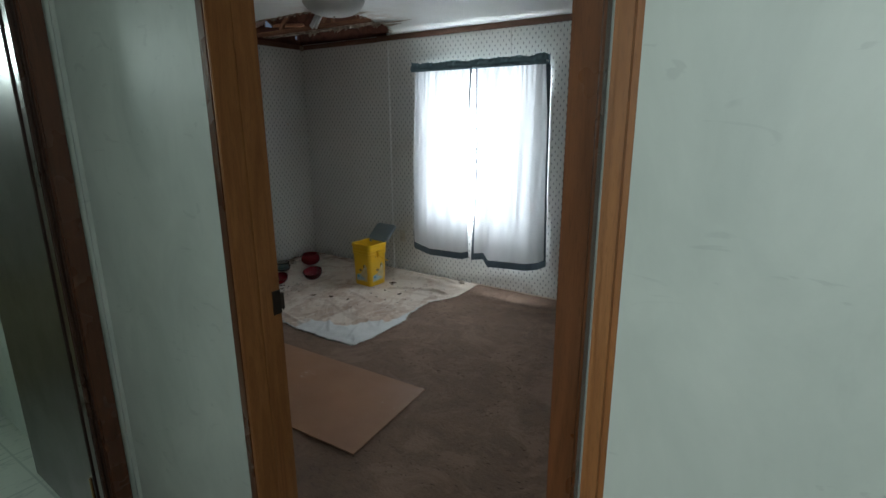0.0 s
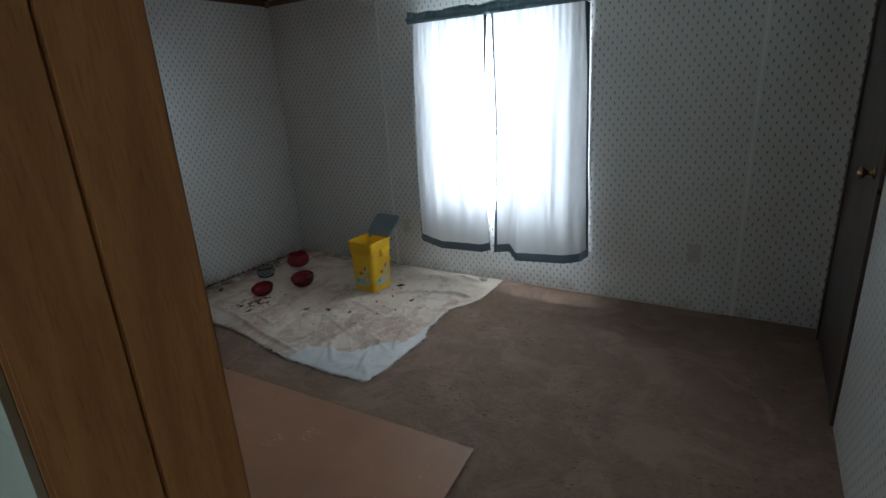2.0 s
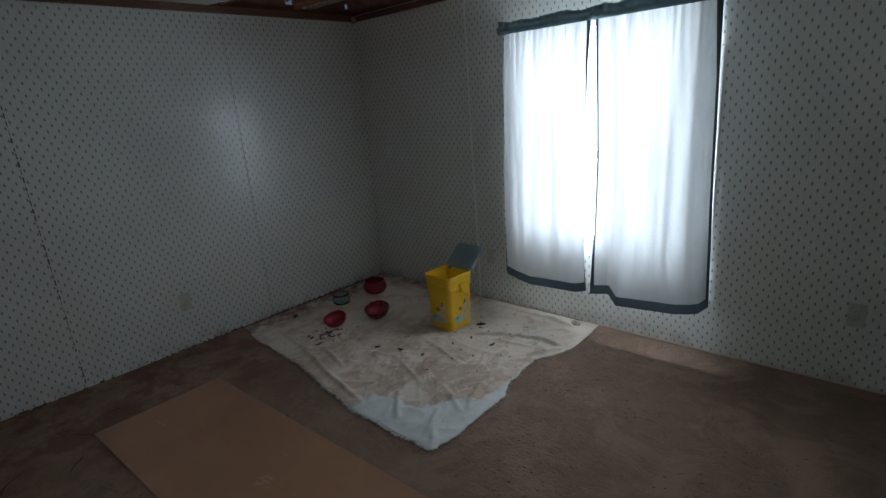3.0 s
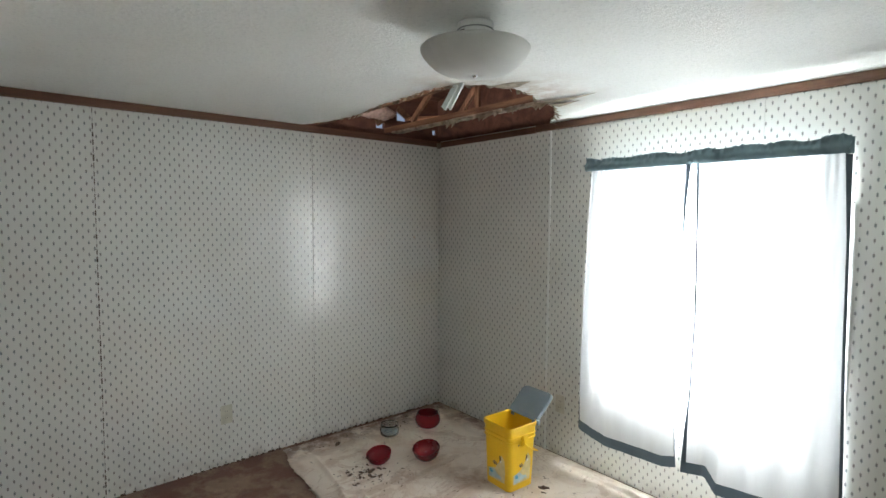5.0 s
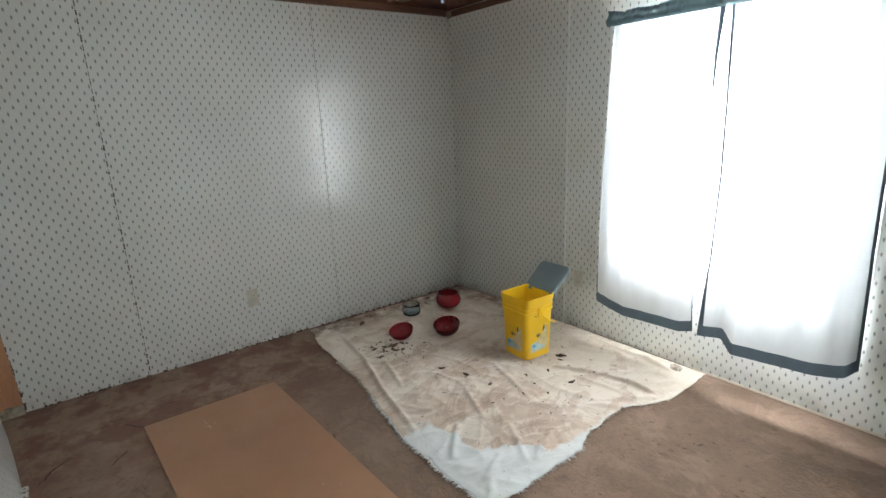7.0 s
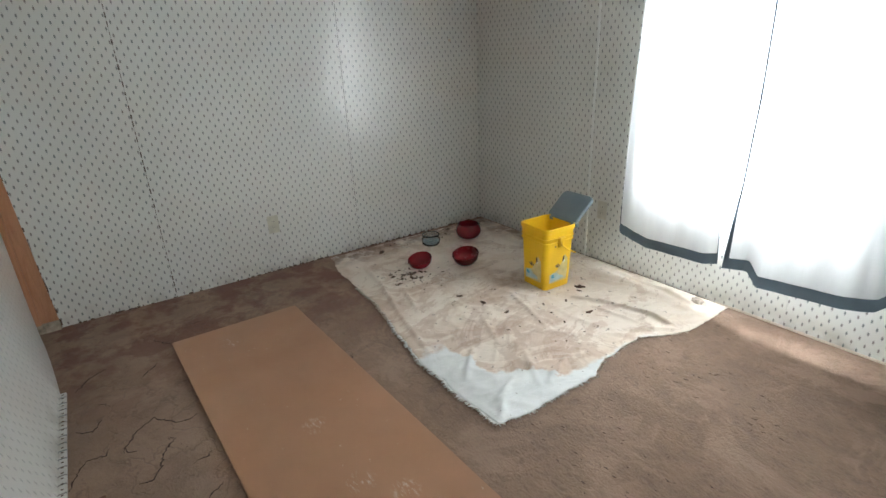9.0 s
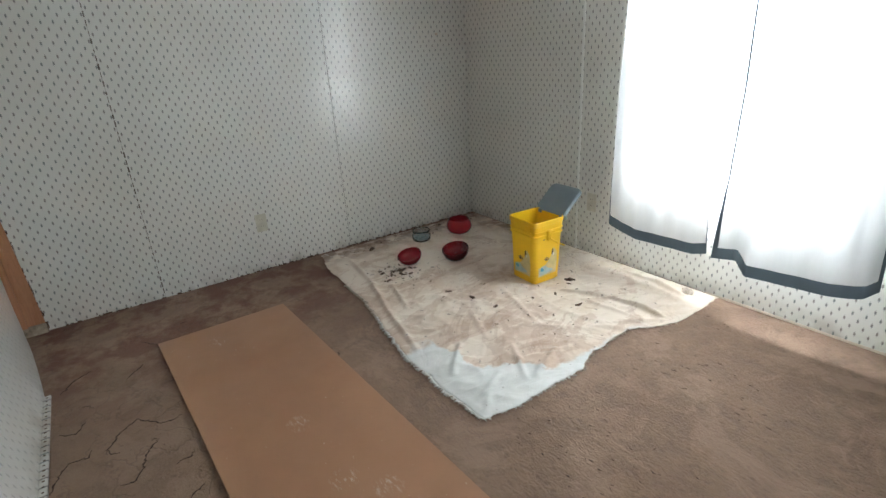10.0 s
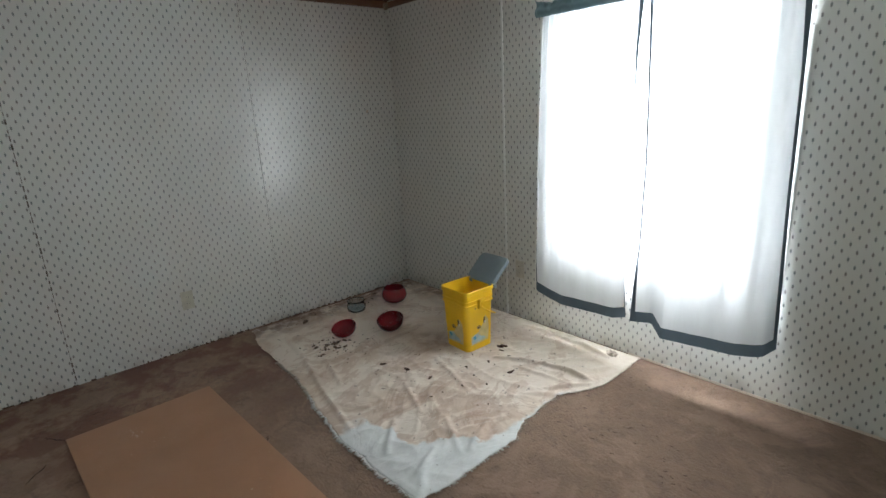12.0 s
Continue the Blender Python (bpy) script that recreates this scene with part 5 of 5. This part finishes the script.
def drop_cloth():
    def at(u, v):
        w, e = cloth_edge(v)
        sag = ramp([(0.0, 0.0), (0.13, -0.035), (0.41, 0.0), (0.58, -0.033), (0.74, -0.060), (0.87, -0.036), (1.0, 0.0)], u) * max(0.0, 1 - v * 1.6)
        x, y = w.x + (e.x - w.x) * u, w.y + (e.y - w.y) * u + sag + (0.018 * wob(u, 2, 0, 13) + 0.010 * wob(u, 7, 0, 60) if v == 0 else 0)
        edge = min(u, 1 - u, v, 1 - v)
        lean = 0.4 * cloth_folds(x, y) if edge > 0.004 and x > -3.1 and y > 3.2 else 0.0
        return Vector((x, y - lean, cloth_height(x, y, edge)))
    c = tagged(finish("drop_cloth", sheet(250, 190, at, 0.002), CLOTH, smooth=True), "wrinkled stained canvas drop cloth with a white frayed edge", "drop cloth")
    # frayed threads and small curls along the two open edges
    rnd = random.Random(11)
    bm = bmesh.new()
    for k in range(900):
        if k % 5:
            u, v, out = 0.28 + 0.72 * rnd.random(), 0.0, Vector((rnd.uniform(-0.6, 0.4), -1, 0))
        else:
            u, v, out = 1.0, rnd.random() * 0.75, Vector((1, rnd.uniform(-0.4, 0.4), 0))
        p = at(u, v)
        long = rnd.uniform(0.005, 0.024) * (1.0 if v == 0 else 0.75)
        wide = rnd.uniform(0.0012, 0.0045)
        side = Vector((-out.y, out.x, 0)).normalized() * wide
        q = p + out.normalized() * long
        vs = [bm.verts.new(p - side), bm.verts.new(p + side), bm.verts.new((q.x + side.x * 0.5, q.y + side.y * 0.5, 0.003 + rnd.random() * 0.006)), bm.verts.new((q.x, q.y, 0.002))]
        bm.faces.new(vs).material_index = 1 if v == 0 and u < 0.52 or v > 0.3 else 0
    f = part("fringe", bm, (CLEAN_CANVAS, CANVAS), c, "white and stained frayed threads")
    f["kind"] = "stuff"
    return at


def debris():
    spots = [(-3.06, 3.13, 0.016), (-3.21, 3.075, 0.014), (-2.90, 3.16, 0.013), (-2.72, 3.22, 0.008), (-2.86, 3.68, 0.022), (-2.63, 3.49, 0.016), (-2.80, 3.50, 0.010), (-3.64, 3.09, 0.015), (-3.575, 3.01, 0.012), (-3.645, 3.035, 0.022), (-3.60, 3.00, 0.016), (-3.665, 2.985, 0.014), (-3.57, 3.05, 0.012), (-3.62, 2.945, 0.013), (-2.83, 3.64, 0.010),
             (-2.745, 3.60, 0.008), (-4.10, 3.06, 0.022), (-4.12, 3.62, 0.012), (-3.55, 3.20, 0.007), (-3.72, 2.92, 0.010)]
    for i, (x, y, r) in enumerate(spots):
        bm = bmesh.new()
        bmesh.ops.create_icosphere(bm, subdivisions=2, radius=1.0)
        for v in bm.verts:
            k = 1 + 0.8 * wob(v.co.x, v.co.y, v.co.z + i * 3, 1.9)
            v.co = Vector((v.co.x * r * 1.4 * k, v.co.y * r * 0.62 * k, max(-0.2, v.co.z) * r * 0.42 * k))
        ob = finish("debris_crumb", bm, DEBRIS)
        ob.matrix_world = pose(x, y, cloth_height(x, y, 0.3) + r * 0.05, rz=i * 53)
        tagged(ob, "dark damp crumb of ceiling material on the drop cloth", "debris", "crumbs on the drop cloth")
    rnd = random.Random(21)
    bm = bmesh.new()
    for k in range(300):
        if k < 120:
            x, y = rnd.gauss(-3.62, 0.10), rnd.gauss(3.0, 0.065)
        elif k < 160:
            x, y = rnd.uniform(-3.2, -2.5), rnd.uniform(3.0, 3.75)
        elif k < 230:
            x, y = -4.22 + abs(rnd.gauss(0, 0.07)), rnd.uniform(2.85, 4.05)
        r = rnd.uniform(0.001, 0.0045) * (1.0 + 2.2 * rnd.random() ** 4)
        z = cloth_height(x, y, 0.3)
        turn = rnd.uniform(0, math.pi)
        c, s = math.cos(turn), math.sin(turn)
        vs = [bm.verts.new((x + c * a - s * b, y + s * a + c * b, z + h)) for a, b, h in ((-r * 1.5, 0, 0), (0, -r * rnd.uniform(0.4, 0.8), 0), (r * 1.4, r * 0.2, 0), (r * 0.1, r * rnd.uniform(0.4, 0.9), 0), (0, 0, r * 0.8))]
        for i in range(4):
            bm.faces.new((vs[i], vs[(i + 1) % 4], vs[4]))
    tagged(finish("debris_grit", bm, DEBRIS), "fine dark grit scattered on the drop cloth", "debris", kind="stuff")


def bowl(name, label, x, y, radius, height, outer, tilt=(0, 0), inner=None, open_mouth=1.0, lining=None):
    t = thing(name, label, "bowl", pose(x, y, 0.014, tilt[0], tilt[1]), "red bowls on the drop cloth")
    r, h = radius, height
    prof = [(0.0, 0.0), (r * 0.42, 0.0), (r * 0.72, h * 0.16), (r * 0.92, h * 0.45), (r, h * 0.75), (r * open_mouth, h)]
    if open_mouth < 1:
        prof = [(0.0, 0.0), (r * 0.45, 0.0), (r * 0.80, h * 0.14), (r * 0.97, h * 0.36), (r, h * 0.55), (r * 0.94, h * 0.80), (r * open_mouth, h)]
    part("body", lathe(prof, 36), outer, t, smooth=True)
    part("lining", lathe([(max(0.0, q - 0.004), z + (0.004 if q < r * 0.8 and z < h * 0.5 else 0.0)) for q, z in prof], 36), lining or outer, t, smooth=True)
    part("rim", lathe([(r * open_mouth, h - 0.004), (r * open_mouth + 0.003, h - 0.002), (r * open_mouth + 0.002, h + 0.001), (r * open_mouth - 0.003, h)], 36, close=True), inner or outer, t, smooth=True)
    return t


def bucket():
    t = thing("bucket", "yellow square plastic pail standing open on the drop cloth", "bucket", pose(-3.030, 3.578, 0.014, rz=-3) @ Matrix.Diagonal((1.02, 1.02, 0.975, 1.0)))

    def rounded(half, r, z, deep=1.0, cy0=0.0):
        pts = []
        for cx, cy, a0 in ((1, 1, 0), (-1, 1, 90), (-1, -1, 180), (1, -1, 270)):
            for k in range(5):
                a = radians(a0 + k * 22.5)
                pts.append((cx * (half - r) + r * math.cos(a), cy0 + (cy * (half - r) + r * math.sin(a)) * deep, z))
        return pts

    def shell(levels, cap=True):
        bm = bmesh.new()
        rings = [[bm.verts.new(p) for p in rounded(*lv)] for lv in levels]
        for a, b in zip(rings, rings[1:]):
            for i in range(20):
                j = (i + 1) % 20
                bm.faces.new((a[i], a[j], b[j], b[i]))
        if cap:
            bm.faces.new(rings[0][::-1])
            bm.faces.new(rings[-1])
        return bm
    half = lambda z: 0.094 + 0.008 * z / 0.27
    part("body", shell([(0.090, 0.024, 0.0), (half(0), 0.026, 0.005), (half(0.27), 0.026, 0.27), (0.105, 0.026, 0.300), (0.108, 0.026, 0.376), (0.105, 0.024, 0.376), (0.102, 0.024, 0.30), (0.099, 0.024, 0.26), (0.090, 0.022, 0.007)]), YELLOW, t)
    for z in (0.292, 0.316):
        part("rib", shell([(0.103, 0.026, z - 0.005), (0.110, 0.030, z - 0.003), (0.110, 0.030, z + 0.003), (0.103, 0.026, z + 0.005)], False), YELLOW, t)
    part("rim", shell([(0.107, 0.026, 0.352), (0.112, 0.030, 0.355), (0.113, 0.030, 0.376), (0.110, 0.028, 0.380), (0.105, 0.024, 0.376)], False), YELLOW, t)
    for s in (-1, 1):
        part("handle_ear", box((min(s * 0.102, s * 0.121), -0.020, 0.262), (max(s * 0.102, s * 0.121), 0.026, 0.322), 0.004), YELLOW, t)
    arc = [(0.118, 0.0, 0.300), (0.126, -0.012, 0.28), (0.130, 0.045, 0.235), (0.118, 0.100, 0.205), (0.0, 0.135, 0.190), (-0.118, 0.100, 0.205), (-0.130, 0.045, 0.235), (-0.126, -0.012, 0.28), (-0.118, 0.0, 0.300)]
    part("handle", tube(bmesh.new(), arc, 0.0045), YELLOW, t, "yellow bail handle hanging down")
    # the grey lid: a domed plate with rounded corners and a turned-down edge
    lid = part("lid", shell([(0.1085, 0.030, -0.016, 0.86, 0.092), (0.1125, 0.034, -0.016, 0.86, 0.092), (0.1125, 0.034, -0.004, 0.86, 0.092), (0.1075, 0.032, 0.003, 0.86, 0.092), (0.085, 0.030, 0.005, 0.86, 0.092)]), GREY_LID, t, "grey lid tipped up on its hinge")
    lid.matrix_local = pose(-0.012, 0.106, 0.374, rx=43)
    part("hinge", box((0.070, 0.100, 0.352), (0.116, 0.122, 0.378), 0.003), GREY_LID, t, "grey hinge lug")
    part("hinge", box((-0.112, 0.100, 0.352), (-0.070, 0.120, 0.376), 0.003), GREY_LID, t, "grey hinge lug")

    def mark(face, points, mat, text, lift=0.0):
        """A flat printed mark on the south or east face."""
        bm = bmesh.new()
        vs = []
        for p, q in points:
            off = half(q) + 0.0008 + lift
            vs.append(bm.verts.new((p, -off, q) if face == "south" else (off, p, q)))
        bm.faces.new(vs)
        part("print", bm, mat, t, text)

    def blob(u, z, w, h, seed):
        return [(u + w / 2 * (1 + 0.22 * math.sin(2 * a + seed) + 0.12 * math.sin(3 * a + 2 * seed)) * math.cos(a), z + h / 2 * (1 + 0.15 * math.sin(3 * a + seed)) * math.sin(a)) for a in (2 * math.pi * k / 18 for k in range(18))]
    for face, k in (("south", 1), ("east", 2)):
        mark(face, [(-0.066, 0.040), (0.060, 0.045), (0.066, 0.11), (0.062, 0.175), (0.040, 0.205), (0.022, 0.16), (-0.010, 0.115), (-0.045, 0.100), (-0.067, 0.098)], LABEL_PALE, "pale printed field")
        mark(face, [(-0.062, 0.046), (-0.010, 0.052), (0.040, 0.060), (0.030, 0.075), (0.004, 0.082), (-0.014, 0.100), (-0.040, 0.104), (-0.058, 0.094)], LABEL_SKY, "pale blue printed wave", 0.0006)
        mark(face, blob(-0.042, 0.083, 0.026, 0.022, 2.0 + k), LABEL_BLUE, "blue printed emblem", 0.0012)
        mark(face, blob(-0.010, 0.143, 0.032, 0.026, 1.0 + k), LABEL_BROWN, "small brown printed figure", 0.0012)
        mark(face, blob(-0.014, 0.140, 0.014, 0.012, 4.0 + k), LABEL_DARK, "small dark printed spot", 0.0018)
        mark(face, blob(0.030, 0.178, 0.016, 0.040, 3.0 + k), LABEL_DARK, "small dark printed figure", 0.0012)
        mark(face, blob(0.036, 0.165, 0.012, 0.018, 5.0 + k), CLEAN_CANVAS, "small white printed figure", 0.0018)
    mark("east", blob(-0.035, 0.268, 0.012, 0.012, 1.0), LABEL_BROWN, "small brown printed mark", 0.0012)


def jar():
    t = thing("glass_jar", "small clear glass jar on the drop cloth by the wall", "jar", Matrix.Translation((-4.0, 3.41, 0.013)) @ Matrix.Diagonal((1.15, 1.15, 1.15, 1.0)))
    part("body", lathe([(0.0, 0.0), (0.045, 0.0), (0.055, 0.008), (0.058, 0.036), (0.050, 0.046), (0.047, 0.052), (0.053, 0.056), (0.053, 0.068), (0.049, 0.068), (0.049, 0.058), (0.043, 0.052), (0.046, 0.044), (0.053, 0.034), (0.051, 0.010), (0.0, 0.005)], 32), JAR_GLASS, t, smooth=True)
    part("wax", lathe([(0.0, 0.006), (0.049, 0.011), (0.050, 0.026), (0.030, 0.031), (0.0, 0.029)], 24), MURKY, t, "pale murky contents", smooth=True)


def small_scraps():
    # small raised block added in place of a faint beige smear
    t = thing("wall_smear", "small pale tan block standing for a smear on the patterned wall", "hook", (WEST, 3.845, 1.372))
    part("hook", box((0, -0.009, -0.010), (0.007, 0.010, 0.007), 0.002), CANVAS, t)
    # thin chip added in place of a reddish smear on the carpet
    t = thing("smear_chip", "thin reddish-brown chip standing for a smear on the stained carpet", "scrap", pose(-2.76, 1.315, 0.004, rz=8))
    part("scrap", box((-0.035, -0.018, 0), (0.035, 0.020, 0.006), 0.002), TIMBER_Z, t)
    t = thing("paper_wad", "crumpled pale wad on the end of the drop cloth", "scrap", (-2.345, 4.0, 0.02))
    bm = bmesh.new()
    bmesh.ops.create_icosphere(bm, subdivisions=3, radius=1.0)
    for v in bm.verts:
        k = 1 + 0.5 * wob(v.co.x, v.co.y, v.co.z, 2.2)
        v.co = Vector((v.co.x * 0.030 * k, v.co.y * 0.020 * k, max(-0.3, v.co.z) * 0.022 * k))
    part("wad", bm, CANVAS, t)


small_scraps()
ceiling_lamp()
outlet(WEST + 0.0, 2.41, 0.315, 90)
outlet(-0.98, NORTH, 0.36, 0, GREY_PLASTIC)
outlet(-3.072, NORTH, 0.335, 0, AGED_IVORY)
hardboard()
drop_cloth()
debris()
bucket()
bowl("red_bowl", "small glossy red bowl among dark crumbs", -3.715, 3.145, 0.076, 0.056, RED, (14, 6))
bowl("dark_red_bowl", "dark red bowl on the drop cloth", -3.565, 3.400, 0.084, 0.072, DARK_RED, (12, 6), DARK_RED, 1.0, DEEP_RED)
bowl("red_pot", "round deep red bowl with an open top", -3.93, 3.695, 0.092, 0.108, RED, (0, 0), DARK_RED, 0.80)
jar()


# ---- bathroom things ----
def bathtub():
    t = thing("bathtub", "cream bathtub with a high plain apron", "bathtub", (-3.87, 0.24, 0))
    w, l, h = 0.42, 0.755, 0.45

    def at(u, v):
        x, y = (u * 2 - 1) * w, (v * 2 - 1) * l
        sx, sy = max(0.0, 1 - abs(x) / (w - 0.06)), max(0.0, 1 - abs(y) / (l - 0.08))
        deep = min(1.0, sx * 4.5) * min(1.0, sy * 6.0)
        return Vector((x, y, h - 0.30 * (deep * deep * (3 - 2 * deep)) + 0.006 * (1 - min(1, deep * 4))))
    part("basin", sheet(40, 60, at, 0.004), TUB, t, smooth=True)
    part("apron", box((w - 0.012, -l, 0.0), (w, l, h), 0.008), TUB, t, "cream apron panel")
    part("rim", box((w - 0.03, -l, h - 0.02), (w + 0.012, l, h + 0.010), 0.009), TUB, t)
    f = thing("tub_faucet", "chrome tub faucet with a dark lever", "faucet", (-3.72, HALL_N, 0.585))
    part("spout", tube(bmesh.new(), [(0, 0, 0), (0, -0.07, 0.0), (0, -0.12, -0.012), (0, -0.13, -0.035)], 0.018, 12), CHROME, f, smooth=True)
    part("flange", tube(bmesh.new(), [(0, 0, 0), (0, -0.008, 0)], 0.032, 16), CHROME, f)
    part("lever", tube(bmesh.new(), [(0, -0.03, 0.02), (0.05, -0.06, 0.05)], 0.010), CHROME, f)
    part("knob", tube(bmesh.new(), [(-0.09, 0.0, 0.02), (-0.09, -0.05, 0.02)], 0.022, 12), DARK_METAL, f, "dark tap knob")
    b = thing("towel_bar", "thin chrome towel bar on the bathroom wall", "towel bar", (-3.08, HALL_N, 1.505))
    part("bar", tube(bmesh.new(), [(-0.24, -0.05, 0), (0.24, -0.05, 0)], 0.007), CHROME, b)
    for x in (-0.24, 0.24):
        part("bracket", tube(bmesh.new(), [(x, 0, 0), (x, -0.055, 0)], 0.013, 10), CHROME, b)


bathtub()
w = structure(finish("window_bathroom", box((-4.40, 0.0, 1.70), (-4.36, 0.72, 1.72)), WHITE), "white frame of the high bathroom window", "window")
part("window_frame", box((-4.40, 0.0, 2.01), (-4.36, 0.72, 2.03)), WHITE, w)
# sill of the made-up opening that holds the hall fill lamp
w = structure(finish("hall_fill_sill", box((-0.25, -0.79, 1.20), (0.85, -0.73, 1.215)), WHITE), "sill of the added opening in the unseen hall wall", "window")
